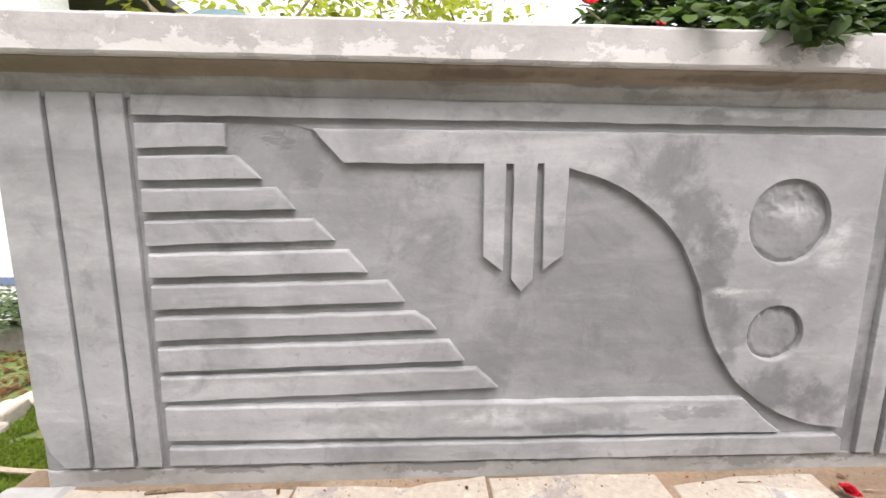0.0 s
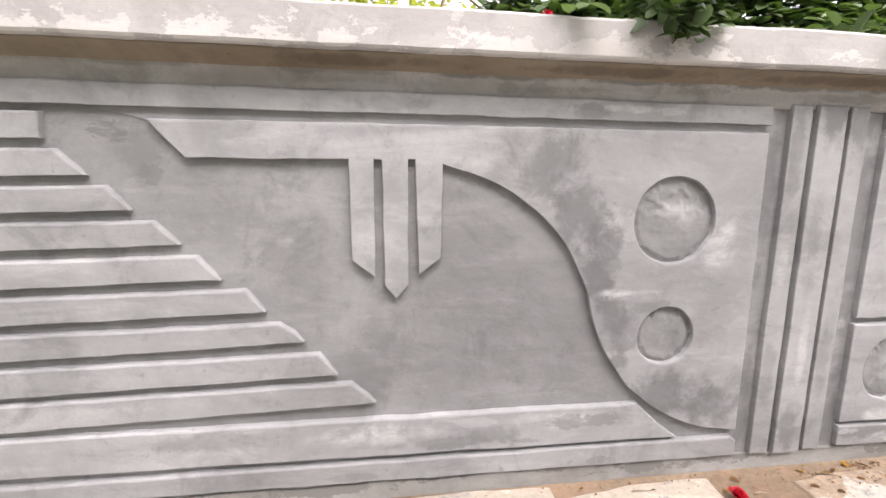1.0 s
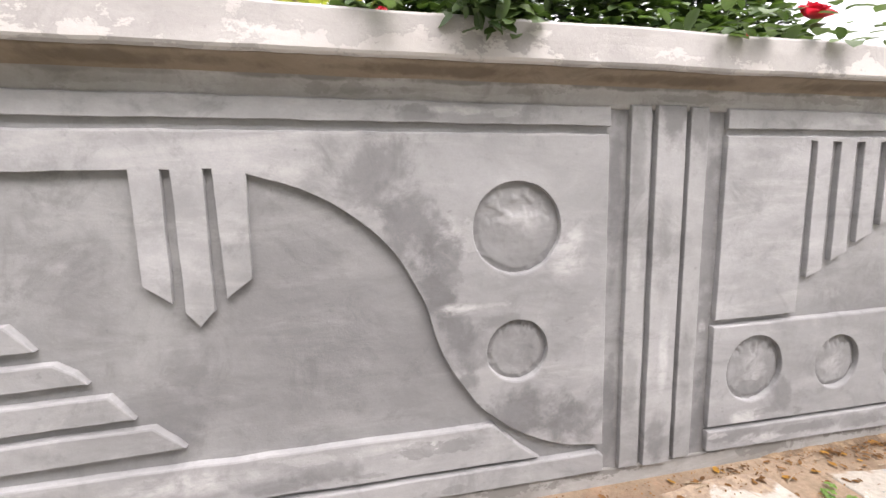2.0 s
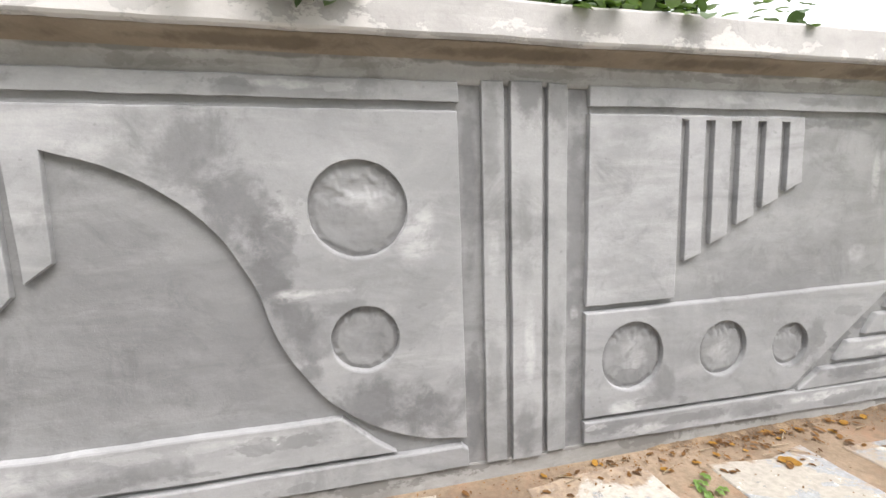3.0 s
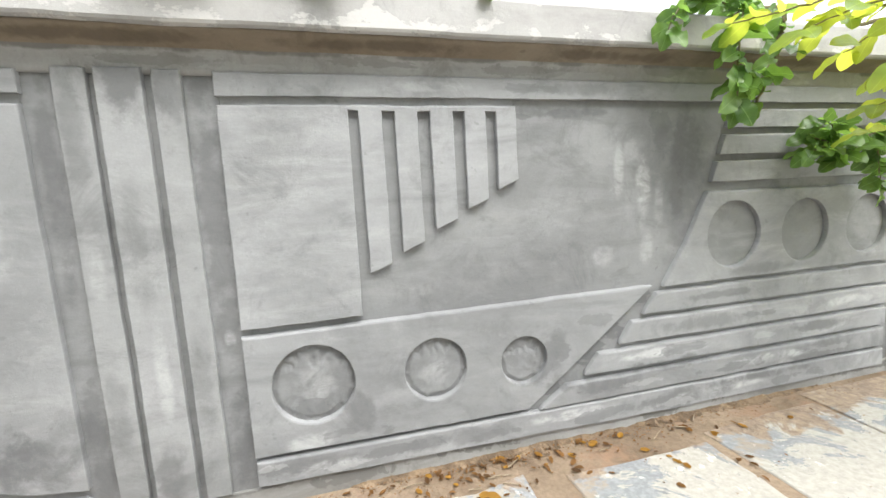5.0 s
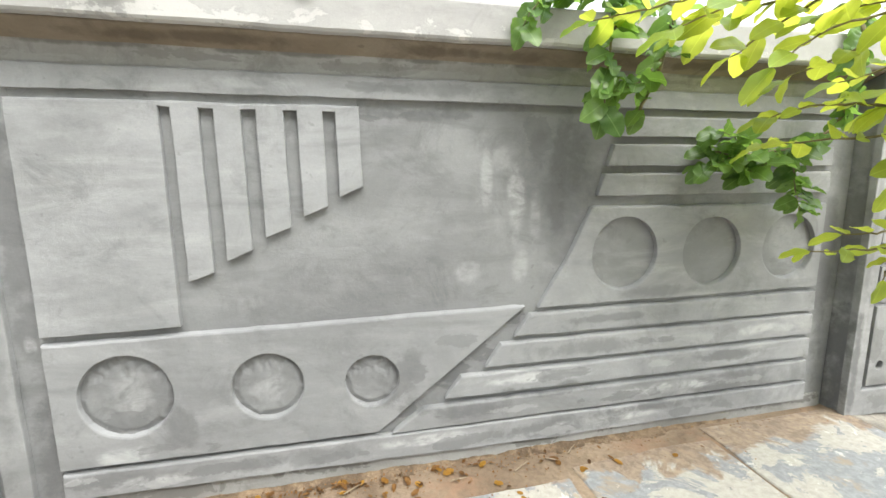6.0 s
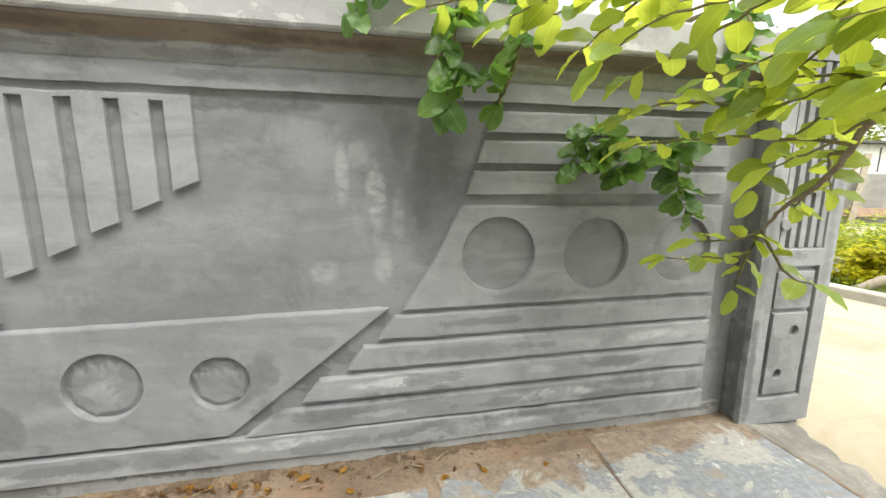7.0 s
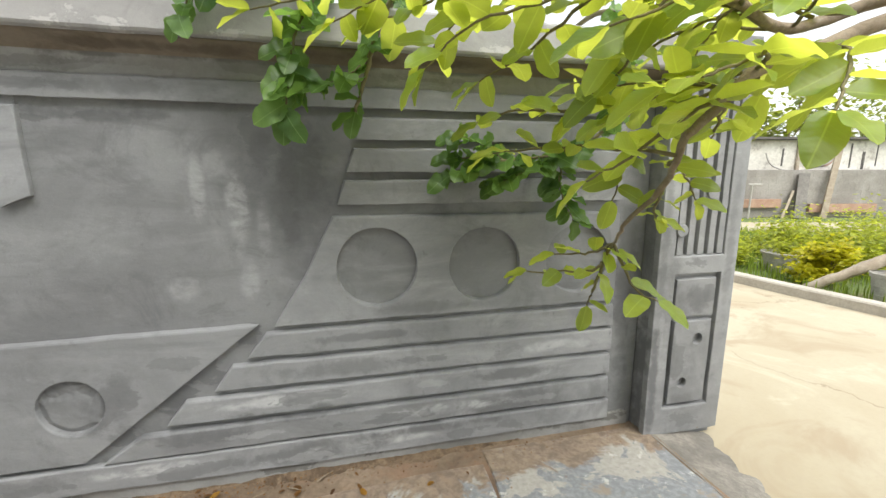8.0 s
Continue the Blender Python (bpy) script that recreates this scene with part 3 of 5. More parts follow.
def leaf_matrix(base, way, up, size):
    x = Vector(way).normalized()
    y = Vector(up).cross(x)
    if y.length < 1e-3:
        y = Vector((0, 1, 0))
    y.normalize()
    z = x.cross(y)
    m = Matrix((x, y, z)).transposed().to_4x4()
    return Matrix.Translation(base) @ m @ Matrix.Diagonal((size, size, size, 1))


class LeafHeap:
    """Many leaves gathered into one mesh."""

    def __init__(self, shape):
        self.lv, self.lf = shape
        self.vs, self.fs, self.n = [], [], 0

    def add(self, base, way, up, size):
        m = np.array(leaf_matrix(base, way, up, size))
        self.vs.append(self.lv @ m[:3, :3].T + m[:3, 3])
        self.fs += [tuple(i + self.n for i in f) for f in self.lf]
        self.n += len(self.lv)

    def make(self, name, mat, parent=None, label=""):
        return mesh_ob(name, np.concatenate(self.vs), self.fs, mat, parent, label, smooth=True)


def ring_offset(loop, d):
    """Moves a closed outline inwards by d (anticlockwise outlines shrink, clockwise holes grow)."""
    p = np.array(loop)
    e = np.roll(p, -1, 0) - p
    e /= np.maximum(np.linalg.norm(e, axis=1, keepdims=True), 1e-9)
    n = np.stack([-e[:, 1], e[:, 0]], 1)
    a, b = n, np.roll(n, 1, 0)
    s = a + b
    k = np.clip(2.0 / np.maximum((s * s).sum(1, keepdims=True), 0.4), 0, 3.0)
    return p + s * k * d


def hand_cut(loop, step=0.05, wob=0.0016):
    """Splits an outline into short lengths and makes it as uneven as hand work."""
    out = []
    for i, a in enumerate(loop):
        b = loop[(i + 1) % len(loop)]
        k = max(1, int(math.dist(a, b) / step))
        for j in range(k):
            x, z = a[0] + (b[0] - a[0]) * j / k, a[1] + (b[1] - a[1]) * j / k
            out.append((x + wob * noise.noise((x * 9, z * 9, 3.1)) + 0.5 * wob * noise.noise((x * 37, z * 37, 5)),
                        z + 1.6 * wob * noise.noise((x * 8, z * 8, 9.7)) + 1.1 * wob * noise.noise((x * 41, z * 41, 2))))
    return out


YF, YG = 1.479, 1.501        # the raised and the sunk face of the wall


def relief(name, loops, mat, parent, y_face=YF, y_back=None, soft=0.95, label="", wob=0.002):
    """A plate of render standing proud of the wall: rims that face up are worn round, those that face down stay crisp and undercut.
    The first outline is the rim, the others are holes."""
    y_back = YG + 0.006 if y_back is None else y_back
    bm = bmesh.new()
    fill = []
    for i, lp in enumerate(loops):
        area = sum(a[0] * b[1] - b[0] * a[1] for a, b in zip(lp, lp[1:] + lp[:1]))
        lp = lp if (area > 0) == (i == 0) else lp[::-1]
        lp = np.array(hand_cut(lp, 0.035, wob))
        inward = ring_offset(lp, 1.0) - lp
        up = -inward[:, 1] / np.maximum(np.linalg.norm(inward, axis=1), 1e-9)
        wear = soft * (0.42 + 0.75 * np.clip(up, 0, 1) - 0.18 * np.clip(-up, 0, 1))
        foot = 0.003 * np.clip(-up, 0, 1) - 0.005 * np.clip(up, 0, 1)
        rings = []
        for d, y in ((None, y_back), (0.0, 0.008), (0.0022, 0.0024), (0.007, 0.0)):
            q = lp + inward * (foot if d is None else d * wear)[:, None]
            ys = np.full(len(lp), y) if d is None else y_face + y * wear
            rings.append([bm.verts.new((x, yy, z)) for (x, z), yy in zip(q, ys)])
        n = len(lp)
        for a, b in zip(rings, rings[1:]):
            for j in range(n):
                k = (j + 1) % n
                bm.faces.new((a[j], a[k], b[k], b[j]))
        for j in range(n):
            fill.append(bm.edges.get((rings[-1][j], rings[-1][(j + 1) % n])))
    bmesh.ops.triangle_fill(bm, use_beauty=True, use_dissolve=False, edges=fill, normal=(0, -1, 0))
    bm.normal_update()
    return part(name, bm, mat, parent, label)


def circle(x, z, r, n=40, rz=None):
    rz = rz or r
    return [(x + r * math.cos(2 * math.pi * i / n), z + rz * math.sin(2 * math.pi * i / n)) for i in range(n)]


def rect(x0, x1, z0, z1):
    return [(x0, z0), (x1, z0), (x1, z1), (x0, z1)]


# ---- ground ----
GZ = -0.07
bm = bmesh.new()
bmesh.ops.create_grid(bm, x_segments=40, y_segments=40, size=400)
for v in bm.verts:
    v.co.z = GZ
tagged(part("ground", bm, earth), "grassy brown earth round the yard", "ground", kind="structure")

KERB = bend_line([(8.5, 14, 0), (8.5, 9, 0), (8.55, 6, 0), (8.70, 3.65, 0), (8.92, 2.0, 0), (9.10, 0.0, 0), (9.2, -3, 0), (9.25, -8, 0), (9.3, -14, 0)], 6)
dv = [(5.60, q.y, -0.05) for q in KERB] + [(q.x, q.y, -0.05) for q in KERB]
driveway = tagged(mesh_ob("driveway", dv, [(i, i + 1, len(KERB) + i + 1, len(KERB) + i) for i in range(len(KERB) - 1)], drive_conc), "sunlit pale smooth concrete driveway beside the wall", "driveway", kind="structure")
part("far_apron", box_bm(-14, 5.60, -14, -0.9, -0.3, -0.051, 0.0), drive_conc, driveway)


def curve_strip(line, half, z0, z1, mat, name, parent=None, label=""):
    """A low kerb that follows a line on the ground."""
    ps = bend_line([(x, y, 0) for x, y in line], 6)
    vs, fs = [], []
    for i, p in enumerate(ps):
        d = (ps[min(i + 1, len(ps) - 1)] - ps[max(i - 1, 0)]).normalized()
        n = Vector((-d.y, d.x, 0))
        for s, z in ((-half, z0), (-half, z1 - 0.015), (-half + 0.015, z1), (half - 0.015, z1), (half, z1 - 0.015), (half, z0)):
            vs.append((p.x + n.x * s, p.y + n.y * s, z))
    for i in range(len(ps) - 1):
        for k in range(5):
            a = i * 6 + k
            fs.append((a, a + 1, a + 7, a + 6))
    fs += [(0, 1, 2, 3, 4, 5), tuple(len(vs) - 1 - k for k in range(6))]
    return mesh_ob(name, vs, fs, mat, parent, label)


tagged(curve_strip([(8.5, 14), (8.5, 9), (8.55, 6), (8.70, 3.65), (8.92, 2.0), (9.10, 0.0), (9.2, -3), (9.25, -8), (9.3, -14)], 0.08, -0.3, 0.05, kerb_conc, "kerb"),
       "low pale concrete kerb between driveway and planting", "kerb", kind="structure")
tagged(curve_strip([(9.3, 9.35), (11.5, 8.75), (14.2, 8.0), (17.0, 7.3), (20.0, 6.6)], 0.85, -0.3, -0.045, drive_conc, "garden_path"),
       "pale sunlit concrete path behind the shrubs", "path", kind="structure")

# ---- pavement of marble offcuts at the wall's foot ----
pavement = tagged(part("pavement", box_bm(-1.62, 5.575, -0.9, 1.60, -0.3, -0.0055, 0.004), mortar), "sandy mortar bed with irregular marble slabs", "pavement", kind="structure")
rv, rf = [], []
for i in range(161):
    y = 1.40 - 2.3 * i / 160
    w = 0.36 - 0.23 * min(1.0, i / 60) + 0.04 * noise.noise((y * 5, 0, 3)) + 0.03 * noise.noise((y * 19, 0, 5)) + 0.012 * noise.noise((y * 55, 0, 8))
    for k, (u, z) in enumerate(((0.0, -0.003), (0.15, -0.012), (0.35, -0.022), (0.6, -0.036), (0.8, -0.046), (1.0, -0.057))):
        rv.append((5.553 + 0.006 * noise.noise((y * 30, 1, 1)) + w * u, y, z + 0.008 * min(1, k) * noise.noise((y * 11, u * 3, 1)) * (k < 5)))
    if i:
        a = (i - 1) * 6
        rf += [(a + k, a + 6 + k, a + 7 + k, a + 1 + k) for k in range(5)]
mesh_ob("mortar_ramp", rv, rf, skirt_conc, pavement, "rough grey cement ramp along the slab edge", smooth=True)

bm = box_bm(-1.64, -1.36, -0.9, 1.50, -0.3, 0.002, 0.012)
bmesh.ops.subdivide_edges(bm, edges=[e for e in bm.edges if e.calc_length() > 0.2], cuts=24, use_grid_fill=True)
for v in bm.verts:
    v.co += Vector((0.016 * noise.noise(v.co * 9), 0, 0.005 * noise.noise(v.co * 13)))
part("haunch", bm, foot_plaster, pavement, "rough grey cement haunch at the slabs' edge")

# ---- unseen plain wall added behind the camera to block low sky light ----
tagged(part("sky_blocker", box_bm(-16, 7.5, -4.4, -4.1, -0.3, 6.5, 0.02), blocker_render), "plain grey unseen wall added to block low sky light", "wall", kind="structure")

# ---- the wall ----
X0, X1 = -1.475, 5.53
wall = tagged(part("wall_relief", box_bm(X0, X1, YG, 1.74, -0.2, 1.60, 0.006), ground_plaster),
              "grey cement-rendered boundary wall with raised geometric relief", "wall", kind="structure")
# coping with a wavy hand-floated edge
vs, fs = [], []
NX = 180
for i in range(NX + 1):
    x = -1.60 + (5.50 + 1.60) * i / NX
    w1 = 0.004 * noise.noise((x * 3, 0, 1)) + 0.002 * noise.noise((x * 14, 0, 2))
    w2 = 0.004 * noise.noise((x * 2.5, 5, 1)) + 0.002 * noise.noise((x * 11, 7, 2))
    for y, z in ((1.80, 1.583), (1.396, 1.583 + w1), (1.383, 1.586 + w1), (1.378, 1.594 + w1), (1.379 + w2, 1.65), (1.380, 1.700 + w2), (1.385, 1.709 + w2), (1.400, 1.714 + w2), (1.80, 1.716)):
        vs.append((x, y, z))
for i in range(NX):
    for k in range(9):
        a, b = i * 9 + k, i * 9 + (k + 1) % 9
        fs.append((a, a + 9, b + 9, b))
fs += [tuple(range(9)), tuple(NX * 9 + k for k in range(9))[::-1]]
coping = mesh_ob("coping", vs, fs, coping_plaster, wall, "pale chalky overhanging coping along the wall top")
bm = bmesh.new()
bm.from_mesh(coping.data)
bmesh.ops.recalc_face_normals(bm, faces=bm.faces[:])
bm.to_mesh(coping.data)
bm.free()
# end pier: three upright bands
relief("upright_band", [[(-1.466, 0.28), (-1.435, 0.15), (-1.39, 0.088), (-1.296, 0.088), (-1.296, 1.492), (-1.466, 1.492)]], face_plaster, wall)
relief("upright_band", [rect(-1.275, -1.131, 0.087, 1.494)], face_plaster, wall)
relief("upright_band", [rect(-1.112, -1.024, 0.087, 1.492)], face_plaster, wall)

# first panel
relief("rail", [[(-1.0, 1.418), (1.764, 1.413), (1.762, 1.480), (0.9, 1.484), (-1.0, 1.489)]], face_plaster, wall)
BARS = ((1.311, 1.392, -0.690, -0.693), (1.201, 1.279, -0.663, -0.580), (1.090, 1.166, -0.533, -0.463), (0.975, 1.053, -0.403, -0.326), (0.856, 0.935, -0.280, -0.209),
        (0.737, 0.817, -0.136, -0.071), (0.618, 0.693, -0.012, 0.052), (0.496, 0.577, 0.100, 0.162), (0.378, 0.460, 0.208, 0.296))
for i, (z0, z1, xt, xb) in enumerate(BARS):
    rise = 0.004 + 0.0018 * i
    nose = [(xb, z0 + rise), (xt, z1 + rise)] if i != 6 else [(xb, z0 + rise + 0.006), (xt + 0.03, z1 - 0.018), (xt - 0.02, z1 + rise)]
    relief("slanted_bar", [[(-0.998, z0 - rise), *nose, (-0.998, z1 - rise * 0.3)]], face_plaster, wall)
relief("rail", [[(-0.993, 0.194), (1.50, 0.178), (1.42, 0.235), (1.316, 0.333), (-0.993, 0.332)]], face_plaster, wall)
relief("rail", [[(-0.993, 0.090), (1.772, 0.074), (1.772, 0.140), (1.748, 0.160), (-0.993, 0.160)]], face_plaster, wall)


def s_curve():
    """The sweep from the three fingers down to the panel's foot: two arcs of a wave."""
    key = [(0.534, 1.256), (0.735, 1.186), (0.896, 1.075), (0.997, 0.957), (1.077, 0.800), (1.108, 0.685), (1.158, 0.568), (1.224, 0.471), (1.294, 0.384), (1.428, 0.289), (1.586, 0.219), (1.750, 0.193)]
    return [(p.x, p.y) for p in bend_line([(x, z, 0) for x, z in key], 4)]


plateau = [(-0.393, 1.382), (-0.285, 1.264), (0.219, 1.266), (0.223, 0.924), (0.300, 0.869), (0.302, 1.268), (0.329, 1.268), (0.333, 0.836), (0.373, 0.787), (0.414, 0.836),
           (0.416, 1.269), (0.440, 1.269), (0.452, 0.873), (0.529, 0.930)] + s_curve() + [(1.766, 0.193), (1.757, 1.385)]
relief("wave_plate", [plateau, circle(1.409, 1.060, 0.164), circle(1.411, 0.612, 0.117)], face_plaster, wall)

# half-filled roundels: a thin lumpy second coat


def second_coat(x, z, r, line, seed):
    n, vs, fs = 72, [], []
    for j in range(n + 1):
        for i in range(n + 1):
            u, w = 2 * i / n - 1, 2 * j / n - 1
            k = max(abs(u), abs(w)) / max(1e-6, math.hypot(u, w))
            px, pz = u * k * r, w * k * r
            edge = line + 0.035 * noise.noise((px * 22 + seed, seed, 1)) + 0.018 * noise.noise((px * 60, seed, 4)) - pz
            rim = r * 0.93 + 0.008 * noise.noise((math.atan2(pz, px) * 1.7, seed, 6)) - math.hypot(px, pz)
            m = max(0.0, min(1.0, edge / 0.022)) * max(0.0, min(1.0, rim / 0.016))
            lump = 0.006 * m + 0.008 * max(0.0, noise.noise((px * 38, pz * 38, seed))) * (1 - 0.75 * m) + 0.002 * noise.noise((px * 18, pz * 18, seed + 3))
            vs.append((x + px, YG - 0.001 - lump, z + pz))
    for j in range(n):
        for i in range(n):
            a = j * (n + 1) + i
            fs.append((a, a + 1, a + n + 2, a + n + 1))
    mesh_ob("second_coat", vs, fs, ground_plaster, wall, smooth=True)


second_coat(1.409, 1.060, 0.166, 0.045, 1.7)
second_coat(1.411, 0.612, 0.119, 0.090, 6.1)
second_coat(2.475, 0.428, 0.146, 0.085, 5.2)
second_coat(2.920, 0.414, 0.124, 0.080, 8.9)
second_coat(3.286, 0.394, 0.102, 0.040, 3.3)

# hand-run cove under the coping
COVE = ((1.402, 1.5835), (1.412, 1.577), (1.430, 1.570), (1.450, 1.563), (1.468, 1.555), (1.481, 1.548), (1.488, 1.540), (1.490, 1.520), (1.491, 1.497), (1.491, 1.474), (1.51, 1.474), (1.51, 1.5835))
vs, fs, NC = [], [], len(COVE)
for i in range(NX + 1):
    x = X0 + 0.002 + (5.50 - X0) * i / NX
    for k, (y, z) in enumerate(COVE):
        soft = 1.0 if 0 < k < 9 else 0.0
        vs.append((x, y + soft * (0.004 * noise.noise((x * 2.1, z * 20, 4)) + 0.0015 * noise.noise((x * 15, z * 40, 8))), z + soft * 0.003 * noise.noise((x * 4, k * 0.4, 6))))
for i in range(NX):
    for k in range(NC):
        a, b = i * NC + k, i * NC + (k + 1) % NC
        fs.append((a, b, b + NC, a + NC))
fs += [tuple(range(NC))[::-1], tuple(NX * NC + k for k in range(NC))]
cove = mesh_ob("cove", vs, fs, cove_plaster, wall, "plaster cove under the coping, coloured with brown stain and painted shade")

# downward faces take the soffit colour with its painted shade
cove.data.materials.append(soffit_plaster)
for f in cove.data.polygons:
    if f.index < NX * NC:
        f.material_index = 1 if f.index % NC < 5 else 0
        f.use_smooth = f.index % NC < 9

# footing course between the relief and the pavement
relief("footing", [rect(X0 + 0.004, 5.505, -0.03, 0.066)], foot_plaster, wall, YG - 0.006, soft=0.8, wob=0.006)

# shallow fillets in the grooves under the rails
relief("fillet", [[(-0.56, 1.416), (-0.37, 1.374), (1.755, 1.374), (1.755, 1.425), (-0.56, 1.425)]], face_plaster, wall, 1.4975, soft=0.4)
relief("fillet", [rect(2.27, 3.268, 1.374, 1.422)], face_second, wall, 1.497, soft=0.4)

# middle pier: three upright bands
relief("upright_band", [rect(1.844, 1.927, 0.074, 1.488)], strip_plaster, wall)
relief("upright_band", [rect(1.950, 2.071, 0.070, 1.490)], strip_plaster, wall, 1.474)
relief("upright_band", [rect(2.095, 2.173, 0.076, 1.488)], strip_plaster, wall)

# second panel
relief("rail", [[(2.262, 1.412), (3.6, 1.411), (5.378, 1.412), (5.378, 1.482), (3.1, 1.486), (2.262, 1.484)]], face_second, wall)
comb = [(2.262, 1.386), (2.260, 0.654), (2.661, 0.657), (2.663, 1.372)]
for x0, x1, zl, zr in ((2.697, 2.776, 0.808, 0.836), (2.820, 2.900, 0.872, 0.908), (2.946, 3.030, 0.946, 0.980), (3.073, 3.155, 1.016, 1.052), (3.196, 3.276, 1.083, 1.116)):
    comb += [(x0, 1.366), (x0 + 0.003, zl), (x1 + 0.003, zr), (x1, 1.366)]
comb[-1] = (3.274, 1.386)
relief("comb_plate", [comb], face_second, wall)
relief("hull_plate", [[(2.257, 0.192), (3.300, 0.180), (3.896, 0.638), (2.257, 0.626)], circle(2.475, 0.428, 0.142, rz=0.146), circle(2.920, 0.414, 0.122), circle(3.286, 0.394, 0.100)], face_second, wall)
relief("rail", [[(2.257, 0.080), (4.0, 0.050), (5.388, 0.052), (5.388, 0.140), (3.32, 0.160), (2.257, 0.172)]], face_second, wall)
for zb, zt, xb, xt in ((1.302, 1.380, 4.272, 4.297), (1.188, 1.271, 4.235, 4.262), (1.070, 1.158, 4.196, 4.226)):
    relief("slanted_bar", [[(xb, zb), (5.380, zb + 0.003), (5.378, zt + 0.006), (xt, zt)]], face_second, wall)
relief("porthole_plate", [[(3.952, 0.628), (5.378, 0.630), (5.376, 1.022), (4.180, 1.028), (4.07, 0.81)], circle(4.337, 0.833, 0.152), circle(4.767, 0.825, 0.150), circle(5.186, 0.828, 0.148)],
       face_second, wall)
for zb, zt, xb, xt in ((0.515, 0.604, 3.853, 3.922), (0.397, 0.489, 3.731, 3.799), (0.283, 0.369, 3.564, 3.632), (0.166, 0.254, 3.352, 3.480)):
    relief("slanted_bar", [[(xb, zb), (5.382, zb - 0.004), (5.380, zt + 0.003), (xt, zt)]], face_second, wall)

# ---- gate pillar ----
pillar = tagged(part("gate_pillar", box_bm(5.532, 5.905, 1.408, 1.80, -0.3, 1.73, 0.006), pillar_plaster), "grey rendered gate pillar with framed relief panels", "pillar", kind="structure")
PF = 1.385
relief("pillar_frame", [rect(5.512, 5.922, -0.015, 1.735), rect(5.603, 5.846, 0.118, 0.752), rect(5.590, 5.846, 0.835, 1.62)], pillar_plaster, pillar, PF, 1.415)
relief("pillar_panel", [rect(5.628, 5.826, 0.137, 0.533), circle(5.759, 0.444, 0.026, 18), circle(5.696, 0.236, 0.024, 18)], pillar_plaster, pillar, PF + 0.002, 1.412, 0.6)
relief("pillar_panel", [rect(5.618, 5.826, 0.556, 0.728)], pillar_plaster, pillar, PF + 0.002, 1.412, 0.6)
for i, x in enumerate((5.598, 5.652, 5.706, 5.760, 5.808)):
    relief("slat", [rect(x, x + 0.031, 0.838, 1.617)], pillar_plaster, pillar, PF + 0.003, 1.412, 0.5)
for x, z in ((5.60, 0.946), (5.735, 1.107)):
    relief("boss", [circle(x + 0.012, z, 0.028, 20)], pillar_plaster, pillar, PF - 0.008, 1.412, 0.7)

# ---- behind the wall: hedge, trees, tank, post ----
rng = random.Random(7)
OVATE = leaf_shape(0.55, 0.22, 0.14)
BROAD = leaf_shape(0.78, 0.25, 0.18)
BLADE = leaf_shape(0.10, 0.10, 0.45, 4)


def rand_way(flat=0.5):
    a = rng.uniform(0, 2 * math.pi)
    return Vector((math.cos(a), math.sin(a), rng.uniform(-flat, flat)))


def hedge():
    root = tagged(new("hedge"), "dense dark green flowering hedge behind the wall", "hedge")
    root.location = (1.8, 2.1, GZ)
    inv = Matrix.Translation((-1.8, -2.1, -GZ))
    heap = LeafHeap(BROAD)
    for i in range(13000):
        x = rng.uniform(0.80, 3.05)
        top = 2.35 + 0.25 * noise.noise((x * 2.3, 1.3, 0)) - 0.7 * max(0.0, 1.15 - x) - 1.0 * max(0.0, x - 2.75)
        z = rng.uniform(1.45, top) if i % 5 else rng.uniform(0.2, top)
        y = 1.84 + 0.8 * rng.random() ** 1.5 + 0.10 * noise.noise((x * 4, z * 4, 2))
        if noise.noise((x * 5.2, z * 5.2, y * 3)) < -0.5:
            continue
        d = rand_way(0.6) + Vector((0, -0.5, 0.1))
        heap.add(inv @ Vector((x, y, z)), d, (rng.uniform(-0.4, 0.4), -0.5, 1), rng.uniform(0.05, 0.085))
    # sprays that hang over the coping
    for cx, w, n in ((1.28, 0.17, 190), (0.95, 0.18, 26), (2.2, 0.3, 60), (3.17, 0.09, 26), (2.62, 0.2, 40)):
        for i in range(n):
            x = cx + rng.gauss(0, w * 0.5)
            over = max(0.0, 1 - abs(x - cx) / w)
            y = rng.uniform(1.40 - 0.13 * over, 1.72)
            z = 1.735 + rng.uniform(0.0, 0.16) - (0.11 * over * rng.random() ** 0.7 if y < 1.385 else 0)
            heap.add(inv @ Vector((x, y, z)), rand_way(0.5) + Vector((0, -0.6, -0.1)), (0, -0.4, 1), rng.uniform(0.05, 0.08))
    for i in range(90):
        q = Vector((rng.gauss(0, 0.075), rng.gauss(0, 0.03), rng.gauss(0, 0.032)))
        heap.add(inv @ (Vector((1.29, 1.325, 1.715)) + q), rand_way(0.6) + Vector((0, -0.5, -0.2)), (0, -0.7, 0.8), rng.uniform(0.04, 0.065))
    heap.make("foliage", hedge_leaf, root)
    for x in (1.0, 1.5, 2.0, 2.5, 2.9):
        line = bend_line([(x, 2.1, GZ), (x + rng.uniform(-0.1, 0.1), 2.08, 0.9), (x + rng.uniform(-0.15, 0.15), 2.0, 1.9)], 4)
        v, f = tube([inv @ p for p in line], [0.02 - 0.0014 * i for i in range(len(line))], 6)
        mesh_ob("stem", v, f, bark, root)
    v, f = tube([inv @ p for p in bend_line([(1.36, 1.95, 1.7), (1.30, 1.62, 1.80), (1.28, 1.42, 1.77), (1.27, 1.33, 1.71)], 5)], [0.007] * 10 + [0.005] * 6, 6)
    mesh_ob("stem", v, f, bark, root)


hedge()


